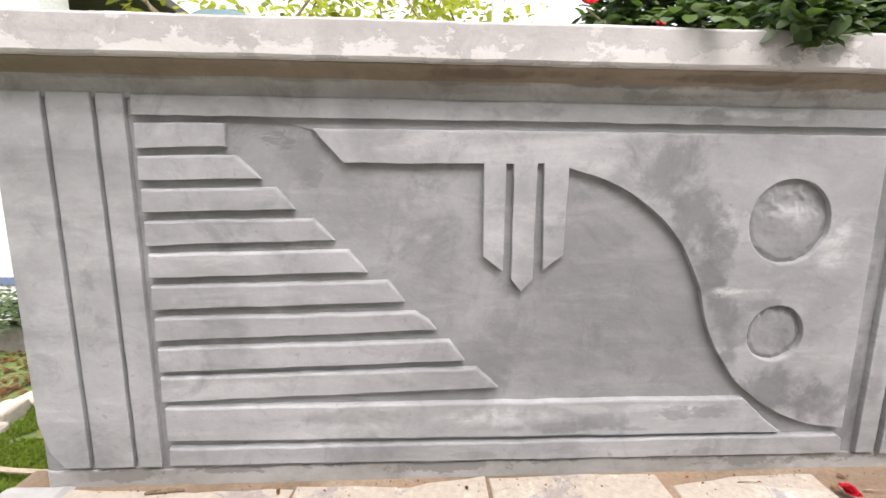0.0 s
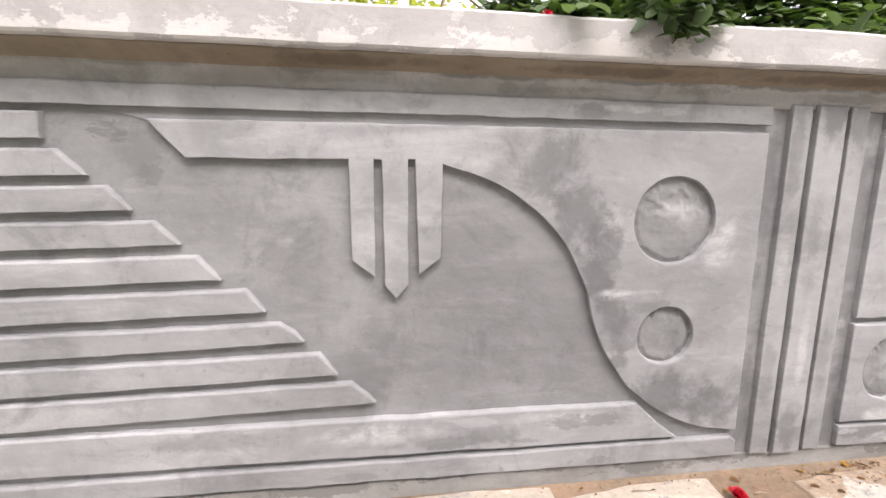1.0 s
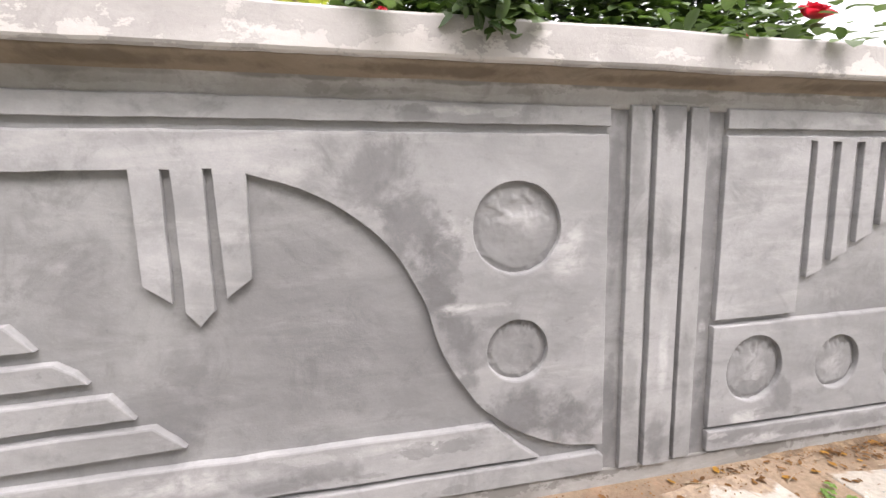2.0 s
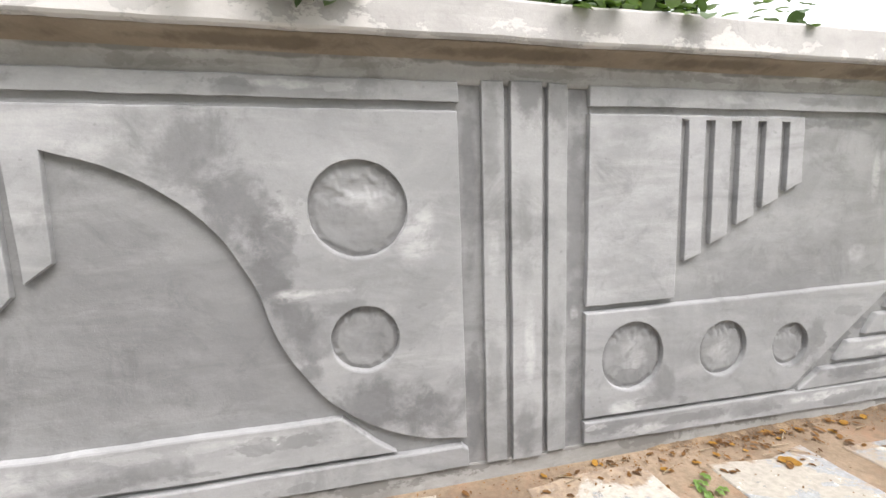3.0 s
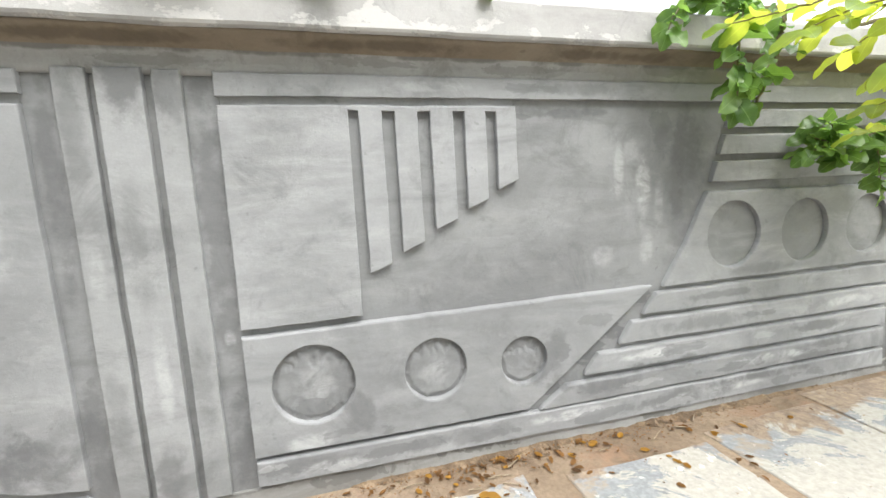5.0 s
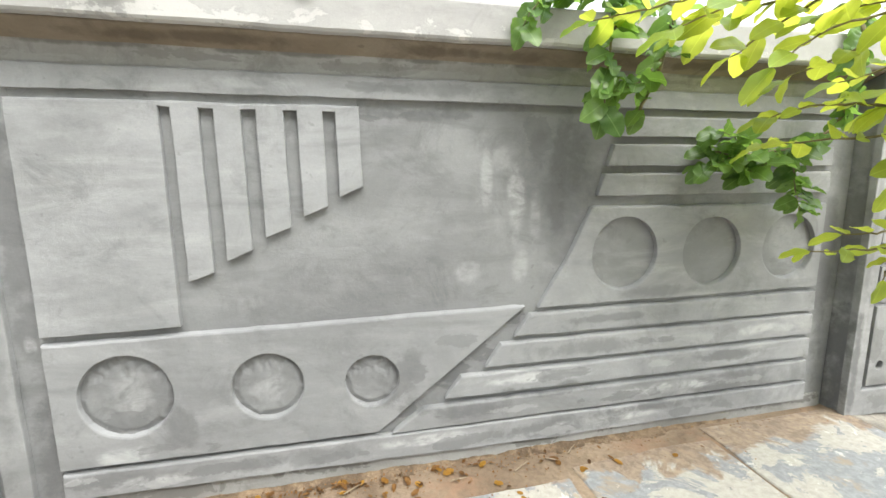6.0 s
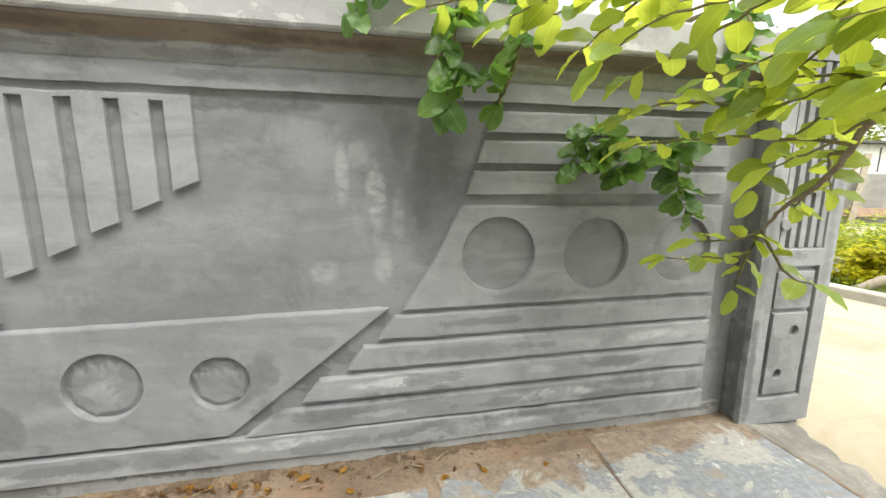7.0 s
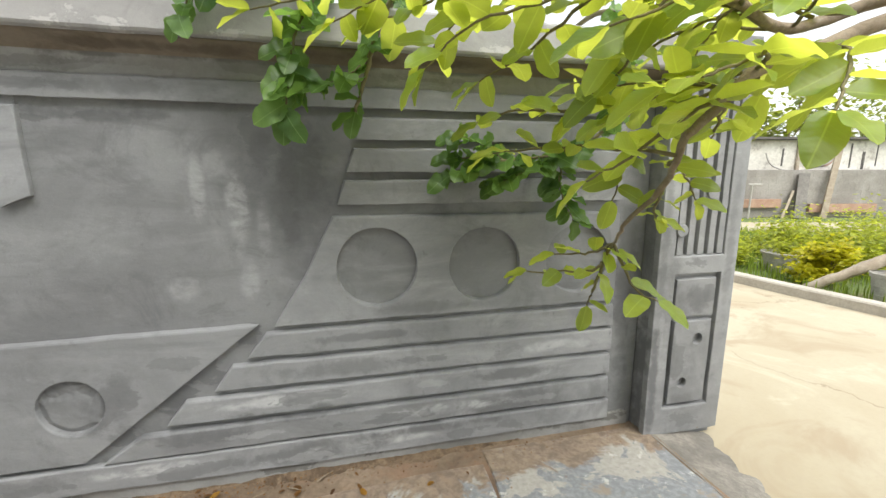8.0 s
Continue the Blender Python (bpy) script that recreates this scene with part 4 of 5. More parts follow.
def bloom(name, at, size, parent=None, label="", tilt=(0, -0.6, 0.8)):
    """A double red flower: rings of cupped petals round a centre."""
    heap = LeafHeap(leaf_shape(0.95, 0.5, -0.35, 5))
    n = Vector(tilt).normalized()
    a = n.cross(Vector((1, 0.1, 0))).normalized()
    b = n.cross(a)
    for ring, (count, lift, sz) in enumerate(((7, 0.15, 1.0), (6, 0.6, 0.8), (5, 1.3, 0.6))):
        for k in range(count):
            w = 2 * math.pi * (k + 0.4 * ring) / count + rng.uniform(-0.15, 0.15)
            d = a * math.cos(w) + b * math.sin(w) + n * lift
            heap.add(Vector((0, 0, 0)) + n * 0.004 * ring, d, n, size * sz * rng.uniform(0.85, 1.1))
    ob = heap.make(name, petal, parent, label)
    ob.location = at
    return ob


for at, s in (((0.62, 1.62, 1.87), 0.045), ((2.66, 1.53, 1.85), 0.078), ((2.60, 1.74, 1.84), 0.032), ((0.98, 1.75, 1.85), 0.028)):
    tagged(bloom("hibiscus_flower", at, s), "double red flower among the hedge leaves", "flower", "red flowers of the hedge")
v, f = tube(bend_line([(0.95, 1.9, 1.72), (0.8, 1.75, 1.80), (0.62, 1.63, 1.86)], 5), [0.004] * 11, 6)
spray = tagged(mesh_ob("flower_stalk", v, f, twig_bark), "thin green stalk carrying a red flower", "stalk")
for p in ((0.86, 1.80, 1.78), (0.78, 1.73, 1.81), (0.70, 1.68, 1.84)):
    h = LeafHeap(OVATE)
    h.add(Vector(p), (-0.5, -0.5, -0.5), (0, -0.3, 1), 0.06)
    h.make("leaf", hedge_leaf, spray)


def garden_tree(x, y, height, spread, leaf, leaves, size, seed, label, low=0.45):
    r = random.Random(seed)
    root = tagged(new("garden_tree"), label, "tree", "trees beyond the wall")
    root.location = (x, y, GZ)
    line = bend_line([(0, 0, 0), (r.uniform(-0.1, 0.1), 0, height * 0.3), (r.uniform(-0.2, 0.2), r.uniform(-0.2, 0.2), height * 0.62)], 4)
    v, f = tube(line, [0.10 - 0.006 * i for i in range(len(line))], 8)
    mesh_ob("trunk", v, f, bark, root)
    heap = LeafHeap(leaf)
    tips = []
    for k in range(11):
        a = 2 * math.pi * k / 11 + r.uniform(-0.3, 0.3)
        s = line[len(line) // 2 + k % (len(line) // 2)]
        e = Vector((math.cos(a) * spread * r.uniform(0.5, 1), math.sin(a) * spread * r.uniform(0.5, 1), height * r.uniform(low, 1.0)))
        mid = s.lerp(e, 0.5) + Vector((0, 0, 0.15))
        ln = bend_line([s, mid, e], 4)
        v, f = tube(ln, [0.035 - 0.0034 * i for i in range(len(ln))], 5)
        mesh_ob("limb", v, f, bark, root)
        tips += [(e, 0.38 * spread), (mid, 0.30 * spread)]
    for i in range(leaves):
        c, rad = tips[r.randrange(len(tips))]
        p = c + Vector((r.gauss(0, rad * 0.55), r.gauss(0, rad * 0.55), r.gauss(0, rad * 0.45)))
        if noise.noise(p * 2.2 + Vector((seed, 0, 0))) < -0.15:
            continue
        a = r.uniform(0, 6.28)
        heap.add(p, (math.cos(a), math.sin(a), r.uniform(-0.7, 0.3)), (r.uniform(-0.5, 0.5), r.uniform(-0.5, 0.5), 1), size * r.uniform(0.7, 1.25))
    heap.make("crown", tree_leaf, root)
    return root


garden_tree(-4.6, 5.6, 4.6, 1.5, OVATE, 2600, 0.14, 1, "yellow-green leafy tree in bright light behind the wall")
garden_tree(-2.2, 4.8, 4.0, 1.3, OVATE, 2400, 0.12, 2, "bushy yellow-green tree behind the wall", 0.4)
garden_tree(0.7, 6.2, 4.9, 1.5, OVATE, 2400, 0.13, 3, "thin-leaved bright tree behind the wall")
garden_tree(-0.4, 8.0, 5.4, 1.7, OVATE, 2400, 0.14, 4, "sparse yellow-green tree further back in the garden")

# teal tank on a brick stand
tank = tagged(new("water_tank"), "dark teal rounded water tank behind the wall", "tank")
tank.location = (-1.55, 3.6, GZ)
prof = [(0.0, 2.62), (0.10, 2.62), (0.14, 2.58), (0.30, 2.54), (0.40, 2.46), (0.44, 2.36), (0.45, 2.1), (0.43, 2.08), (0.45, 2.06), (0.45, 1.75), (0.43, 1.73), (0.45, 1.71), (0.45, 1.3), (0.0, 1.3)]
vs = [(r * math.cos(k * math.pi / 14), r * math.sin(k * math.pi / 14), z) for r, z in prof for k in range(28)]
fs = [(i * 28 + k, i * 28 + (k + 1) % 28, (i + 1) * 28 + (k + 1) % 28, (i + 1) * 28 + k) for i in range(len(prof) - 1) for k in range(28)]
mesh_ob("body", vs, fs, teal_sheet, tank, smooth=True)
part("stand", box_bm(-0.5, 0.5, -0.5, 0.5, 0, 1.3, 0.02), block, tank, "grey block stand")
post = tagged(part("white_post", box_bm(0.40, 0.462, 2.50, 2.562, GZ, 2.9, 0.006), white_paint), "slim white painted post behind the wall", "post")
part("cap", box_bm(0.39, 0.472, 2.49, 2.572, 2.9, 2.93, 0.006), white_paint, post)

# ---- beyond the wall's end: white house, bush, edging, lawn ----
house = tagged(new("white_house"), "white painted house wall with a blue band", "house")
part("wall", box_bm(-9.0, -3.05, 3.6, 3.9, GZ, 3.2, 0.01), white_paint, house)
part("band", box_bm(-9.01, -3.04, 3.588, 3.60, 0.30, 0.37, 0.002), blue_paint, house, "narrow dark blue painted band")
part("roof", box_bm(-9.2, -2.95, 3.3, 6.5, 3.2, 3.32, 0.02), roof_dark, house)
low_wall = tagged(part("low_wall", box_bm(-4.6, -2.35, 3.02, 3.14, GZ - 0.1, 0.10, 0.012), block), "low dark grey block wall under a bush", "wall", kind="structure")
low_bush = tagged(new("low_bush"), "low dark green bush spilling over a low wall", "bush")
low_bush.location = (-3.0, 3.22, GZ)
h = LeafHeap(OVATE)
for i in range(2600):
    p = Vector((rng.gauss(0, 0.5), rng.gauss(-0.05, 0.12), 0.12 + abs(rng.gauss(0.16, 0.09))))
    if noise.noise((p.x * 6, p.y * 6, p.z * 8)) < -0.35:
        continue
    h.add(p, rand_way(0.6) + Vector((0, -0.3, 0)), (0, -0.3, 1), rng.uniform(0.035, 0.06))
h.make("foliage", hedge_leaf, low_bush)
for dx in (-0.4, 0.0, 0.4):
    v, f = tube([(dx, 0, 0), (dx + 0.03, 0, 0.15), (dx - 0.02, 0, 0.32)], [0.012, 0.009, 0.004], 5)
    mesh_ob("stem", v, f, bark, low_bush)
h = LeafHeap(leaf_shape(0.5, 0.5, -0.2, 4, 0.1, 0.2))
for i in range(700):
    a = rng.uniform(0, 6.28)
    h.add((rng.uniform(-3.6, -2.34), rng.uniform(2.1, 3.0), GZ + 0.006), (math.cos(a), math.sin(a), 0.1), (rng.uniform(-0.3, 0.3), rng.uniform(-0.3, 0.3), 1), rng.uniform(0.02, 0.06))
tagged(h.make("leaf_mulch", dead_leaf), "brown dry leaves between the edging stones and low wall", "leaf litter", kind="stuff")
y = 1.55
while y < 2.95:
    w = rng.uniform(0.09, 0.20)
    c = -2.20 - 0.14 * (y - 1.9) + rng.uniform(-0.02, 0.02)
    bm = box_bm(c - 0.06 - 0.02 * rng.random(), c + 0.05 + 0.02 * rng.random(), y, y + w - 0.015, GZ - 0.03, GZ + rng.uniform(0.04, 0.085), 0.02)
    for q in bm.verts:
        q.co += Vector((0.012 * noise.noise(q.co * 14), 0.012 * noise.noise(q.co * 14 + Vector((3, 0, 0))), 0.010 * noise.noise(q.co * 14 + Vector((0, 5, 0)))))
    tagged(part("edging_stone", bm, kerb_conc), "rough pale stone edging the lawn", "stone", "stones edging the lawn")
    y += w
tagged(mesh_ob("dry_stick", *tube(bend_line([(-2.05, 1.66, GZ + 0.05), (-1.8, 1.62, GZ + 0.06), (-1.56, 1.60, GZ + 0.05)], 4, 0.004, rng), [0.011] * 9, 6), timber), "pale dry stick lying in the grass", "stick")


def tufts(name, label, x0, x1, y0, y1, n, size, keep=None):
    heap = LeafHeap(BLADE if size > 0.05 else OVATE)
    for i in range(n):
        px, py = rng.uniform(x0, x1), rng.uniform(y0, y1)
        if keep and not keep(px, py):
            continue
        a = rng.uniform(0, 6.28)
        heap.add((px, py, GZ), (math.cos(a) * 0.5, math.sin(a) * 0.5, 1.0), (math.cos(a), math.sin(a), 0.4), size * rng.uniform(0.6, 1.3))
    return tagged(heap.make(name, grass_leaf), label, "grass", kind="stuff")


tufts("lawn_grass", "bright green uneven grass by the wall's end", -2.32, -1.64, 0.9, 2.6, 22000, 0.020, lambda a, b: noise.noise((a * 6, b * 6, 1)) > -0.22)

# ---- beyond the gate pillar: planting, pots, log, block wall, shed ----


tufts("bed_grass", "bright green grass in the planting bed", 8.98, 13.2, 1.2, 8.0, 5200, 0.13, lambda a, b: b < 7.6)


def shrub(x, y, w, hgt, mat, n, size, label, group, seed):
    r = random.Random(seed)
    root = tagged(new("shrub"), label, "shrub", group)
    root.location = (x, y, GZ)
    heap = LeafHeap(OVATE)
    lumps = [(Vector((r.uniform(-w, w) * 0.6, r.uniform(-w, w) * 0.6, hgt * r.uniform(0.35, 0.85))), r.uniform(0.25, 0.45) * w) for _ in range(9)]
    for c, rad in lumps:
        v, f = tube(bend_line([(c.x * 0.15, c.y * 0.15, 0), (c.x * 0.6, c.y * 0.6, c.z * 0.6), c], 3), [0.012, 0.011, 0.010, 0.008, 0.007, 0.005, 0.003], 5)
        mesh_ob("stem", v, f, bark, root)
    for i in range(n):
        c, rad = lumps[r.randrange(9)]
        p = c + Vector((r.gauss(0, rad), r.gauss(0, rad), r.gauss(0, rad * 0.75)))
        if p.z < 0.02:
            continue
        a = r.uniform(0, 6.28)
        heap.add(p, (math.cos(a), math.sin(a), r.uniform(-0.2, 0.9)), (r.uniform(-0.5, 0.5), r.uniform(-0.5, 0.5), 1), size * r.uniform(0.7, 1.3))
    heap.make("foliage", mat, root)


shrub(9.66, 3.44, 0.26, 0.46, gold_leaf, 1400, 0.060, "golden-yellow leafy shrub in the planting bed", "shrubs of the bed", 21)
shrub(9.36, 3.44, 0.18, 0.18, gold_leaf, 500, 0.055, "low golden-yellow shrub by the kerb", "shrubs of the bed", 22)
for i, (x, y, w, hh) in enumerate(((10.45, 3.75, 0.40, 0.52), (11.2, 3.7, 0.60, 0.60), (12.2, 3.9, 0.7, 0.66), (11.0, 4.8, 0.5, 0.34), (9.6, 4.65, 0.35, 0.20), (10.3, 5.4, 0.5, 0.20), (11.7, 5.0, 0.6, 0.45), (12.6, 4.6, 0.7, 0.55), (9.2, 4.55, 0.30, 0.20), (13.4, 3.4, 0.8, 0.75))):
    shrub(x, y, w, hh, shrub_leaf, 1300, 0.065, "bright yellow-green leafy shrub in the planting bed", "shrubs of the bed", 30 + i)


def pot(x, y, r, hgt, label, leafy):
    root = tagged(new("plant_pot"), label, "pot", "pots in the planting bed")
    root.location = (x, y, GZ)
    prof = [(0.0, 0.0), (r * 0.74, 0.0), (r * 0.80, hgt * 0.25), (r * 0.83, hgt * 0.27), (r * 0.82, hgt * 0.30), (r * 0.88, hgt * 0.55), (r * 0.91, hgt * 0.57), (r * 0.90, hgt * 0.60), (r * 0.95, hgt * 0.86),
            (r * 1.03, hgt * 0.88), (r * 1.03, hgt), (r * 0.93, hgt), (r * 0.90, hgt * 0.9), (0.0, hgt * 0.88)]
    n = 24
    vs = [(q * math.cos(2 * math.pi * k / n), q * math.sin(2 * math.pi * k / n), z) for q, z in prof for k in range(n)]
    fs = [(i * n + k, i * n + (k + 1) % n, (i + 1) * n + (k + 1) % n, (i + 1) * n + k) for i in range(len(prof) - 1) for k in range(n)]
    body = mesh_ob("body", vs, fs, pot_grey, root)
    ring = [(r * 1.0, hgt * 0.97), (r * 1.07, hgt * 0.97), (r * 1.08, hgt * 1.0), (r * 1.06, hgt * 1.035), (r * 0.98, hgt * 1.03)]
    vs = [(q * math.cos(2 * math.pi * k / n), q * math.sin(2 * math.pi * k / n), z) for q, z in ring for k in range(n)]
    mesh_ob("rim", vs, [(i * n + k, i * n + (k + 1) % n, (i + 1) * n + (k + 1) % n, (i + 1) * n + k) for i in range(4) for k in range(n)], pot_grey, body)
    if leafy:
        heap = LeafHeap(OVATE)
        for i in range(160):
            heap.add((rng.gauss(0, r * 0.4), rng.gauss(0, r * 0.4), hgt + abs(rng.gauss(0, 0.08))), rand_way(0.6), (0, 0, 1), rng.uniform(0.05, 0.09))
        heap.make("foliage", shrub_leaf, root)


pot(9.43, 2.70, 0.16, 0.29, "pale grey ribbed flower pot by the kerb", False)
pot(9.84, 4.06, 0.22, 0.25, "wide weathered grey pot among the shrubs", True)
v, f = tube(bend_line([(9.05, 3.20, -0.03), (9.30, 2.98, 0.18), (9.55, 2.78, 0.38), (10.1, 2.36, 0.78)], 5, 0.008, rng), [0.050] * 6 + [0.058] * 10, 9)
tagged(mesh_ob("fallen_log", v, f, timber, smooth=True), "bare weathered log leaning across the planting bed", "log")

WA, WB = Vector((13.0, 10.5, 0)), Vector((24.5, 8.1, 0))
wd = (WB - WA).normalized()
turn_w = math.degrees(math.atan2(wd.y, wd.x))
far_wall = tagged(part("block_wall", box_bm(0, 11.7, 0.02, 0.2, GZ - 0.2, 1.38, 0.004), block_face), "low grey unrendered concrete block wall", "wall", kind="structure")
far_wall.matrix_world = Matrix.Translation(WA) @ pose(0, 0, 0, 0, 0, turn_w)
shed = tagged(new("old_shed"), "derelict whitewashed shed with dark sheet roof", "shed")
shed.matrix_world = Matrix.Translation(WA) @ pose(0, 0, 0, 0, 0, turn_w)
part("wall", box_bm(-1, 12.5, 0.6, 0.8, GZ, 2.30, 0.01), old_white, shed)
part("roof", box_bm(-1.3, 12.8, 0.35, 3.2, 2.30, 2.38, 0.01), roof_dark, shed)
bm = bmesh.new()
bmesh.ops.create_cone(bm, cap_ends=True, segments=24, radius1=0.27, radius2=0.25, depth=0.04, matrix=pose(5.92, 0.585, 1.70, 90, 0, 0) @ Matrix.Diagonal((1.15, 0.8, 1, 1)))
part("patch", bm, red_plank, shed, "broken brown patch in the whitewash")
v, f = tube(bend_line([(3.95, 0.50, 1.90), (4.15, 0.49, 1.55), (4.7, 0.48, 1.36), (5.4, 0.48, 1.42), (6.0, 0.49, 1.62), (6.2, 0.50, 1.92)], 5), [0.022] * 26, 6)
mesh_ob("hose", v, f, pot_grey, shed, smooth=True)
for x0, w in ((5.0, 0.10), (8.6, 0.22), (3.2, 0.16)):
    part("post", box_bm(x0, x0 + w, 0.52, 0.60, GZ, 2.3, 0.01), timber, shed)
for x0, w, z0, z1 in ((6.75, 0.05, 1.45, 2.2), (7.15, 0.09, 1.4, 1.95), (7.6, 0.04, 1.5, 2.25), (8.15, 0.14, 1.4, 2.1), (4.55, 0.06, 1.5, 2.05), (9.3, 0.10, 1.4, 2.2)):
    part("gap", box_bm(x0, x0 + w, 0.592, 0.606, z0, z1, 0.002), roof_dark, shed, "dark gap between old boards")
fw = far_wall.matrix_world
pipe = tagged(new("standpipe"), "thin grey standpipe with a cross bar by the block wall", "pipe")
v, f = tube([fw @ Vector((3.05, -0.25, GZ)), fw @ Vector((3.05, -0.25, 0.95))], [0.025, 0.025], 8)
mesh_ob("riser", v, f, pot_grey, pipe)
v, f = tube([fw @ Vector((2.95, -0.25, 0.95)), fw @ Vector((3.35, -0.25, 0.95))], [0.028, 0.028], 8)
mesh_ob("cross_bar", v, f, pot_grey, pipe)


def prop(x0, z0, x1, z1, w, mat, label, out=0.3):
    """A board leaning on the block wall."""
    a, b = Vector((x0, -out, z0)), Vector((x1, -0.06, z1))
    ln = [fw @ a, fw @ a.lerp(b, 0.5), fw @ b]
    v, f = tube(ln, [w * 0.5] * 3, 4)
    tagged(mesh_ob("leaning_board", v, f, mat), label, "board", "boards leaning on the block wall")


prop(4.55, GZ, 4.75, 1.25, 0.36, block, "broad grey board leaning on the block wall")
prop(5.30, GZ, 5.72, 1.95, 0.20, timber, "pale timber post leaning on the block wall")
prop(4.05, GZ, 4.5, 0.75, 0.09, timber, "thin timber prop leaning on the block wall")
for x0, x1, z0 in ((2.9, 4.1, 0.25), (5.0, 7.1, 0.1)):
    b = part("plank", box_bm(x0, x1, -0.14, -0.04, z0, z0 + 0.26, 0.01), red_plank)
    b.matrix_world = fw
    tagged(b, "reddish weathered plank against the block wall", "plank", "planks against the block wall")
garden_tree(17.5, 13.2, 5.2, 2.2, OVATE, 2600, 0.22, 11, "leafy green tree behind the shed", 0.4)
garden_tree(21.5, 13.0, 5.6, 2.4, OVATE, 2600, 0.24, 12, "broad green tree behind the shed", 0.4)
garden_tree(25.5, 12.0, 5.0, 2.4, OVATE, 2400, 0.24, 13, "broad green tree at the end of the shed", 0.4)
garden_tree(14.5, 14.5, 5.4, 2.2, OVATE, 2400, 0.22, 14, "leafy green tree behind the shed corner", 0.4)

# ---- climbing shrub that hangs over the coping ----


def place_leaf(mesh, base, way, up, size, parent):
    ob = new("leaf", mesh)
    ob.parent = parent
    ob.matrix_basis = leaf_matrix(base, way, up, size)
    return ob


def leaf_mesh(shape, mat):
    vs, fs = shape
    me = bpy.data.meshes.new("leaf")
    me.from_pydata([tuple(map(float, v)) for v in vs], [], fs)
    me.materials.append(mat)
    me.polygons.foreach_set("use_smooth", [True] * len(fs))
    return me


def leafy_stem(line, r0, r1, mat, mesh, parent, gap, size, start=0.0, droop=0.25, face=(0, -0.35, 1), spread=0.9, name="twig"):
    """A stem with leaves set alternately along it."""
    ps = bend_line(line, 6, 0.004, rng)
    n = len(ps)
    v, f = tube(ps, [r0 + (r1 - r0) * i / (n - 1) for i in range(n)], 6)
    mesh_ob(name, v, f, mat, parent, smooth=True)
    run, k, total = 0.0, 0, sum((b - a).length for a, b in zip(ps, ps[1:]))
    nxt = total * start
    for a, b in zip(ps, ps[1:]):
        run += (b - a).length
        while nxt <= run:
            d = (b - a).normalized()
            side = d.cross(Vector((0, 0, 1)))
            if side.length < 0.2:
                side = Vector((1, 0, 0))
            side.normalize()
            sgn = 1 if k % 2 else -1
            way = d * 0.55 + side * sgn * spread + Vector((rng.uniform(-0.6, 0.6), rng.uniform(-0.6, 0.6), -droop + rng.uniform(-0.5, 0.4)))
            up = Vector(face) + Vector((rng.uniform(-0.8, 0.8), rng.uniform(-0.7, 0.7), rng.uniform(-0.3, 0.3)))
            place_leaf(mesh[rng.randrange(len(mesh))], b, way, up, size * rng.uniform(0.7, 1.2), parent)
            nxt += gap * rng.uniform(0.7, 1.3)
            k += 1
    place_leaf(mesh[0], ps[-1], ps[-1] - ps[-3] + Vector((0, 0, -0.01)), Vector(face), size, parent)


climber = tagged(new("climbing_shrub"), "dark green climbing shrub trailing over the wall coping", "shrub")
ovate_dark = leaf_mesh(leaf_shape(0.66, 0.30, 0.20, 14, 0.03, wave=0.20), dark_leaf)
dark_leaves = (ovate_dark, leaf_mesh(leaf_shape(0.72, 0.15, 0.40, 14, 0.03, wave=0.28), dark_leaf), leaf_mesh(leaf_shape(0.58, 0.45, 0.05, 14, 0.03, wave=0.15), dark_leaf))
lime_leaves = (leaf_mesh(leaf_shape(0.54, 0.30, 0.14, 16, 0.02, wave=0.10), lime_leaf), leaf_mesh(leaf_shape(0.60, 0.12, 0.32, 16, 0.02, wave=0.14), lime_leaf), leaf_mesh(leaf_shape(0.48, 0.50, -0.08, 16, 0.02, wave=0.08), lime_leaf))
HANGING_STEMS = (
    (((4.45, 2.2, -0.07), (4.46, 2.1, 1.2), (4.43, 1.75, 1.78), (4.41, 1.4, 1.76), (4.35, 1.34, 1.62), (4.31, 1.33, 1.5), (4.27, 1.36, 1.38)), 0.016, 0.006, 0.055, 0.085, 0.62),
    (((4.43, 1.7, 1.78), (4.25, 1.42, 1.76), (4.13, 1.32, 1.64), (4.09, 1.29, 1.5), (4.07, 1.27, 1.36)), 0.006, 0.003, 0.032, 0.095, 0.3),
    (((4.3, 1.34, 1.52), (4.22, 1.3, 1.46), (4.12, 1.28, 1.42)), 0.003, 0.002, 0.035, 0.085, 0.2),
    (((4.25, 1.45, 1.77), (4.0, 1.36, 1.76), (3.86, 1.33, 1.7), (3.8, 1.32, 1.62)), 0.005, 0.002, 0.034, 0.075, 0.2),
    (((4.43, 1.72, 1.78), (4.3, 1.5, 1.82), (4.15, 1.38, 1.8), (3.95, 1.33, 1.74)), 0.005, 0.002, 0.034, 0.085, 0.1),
)
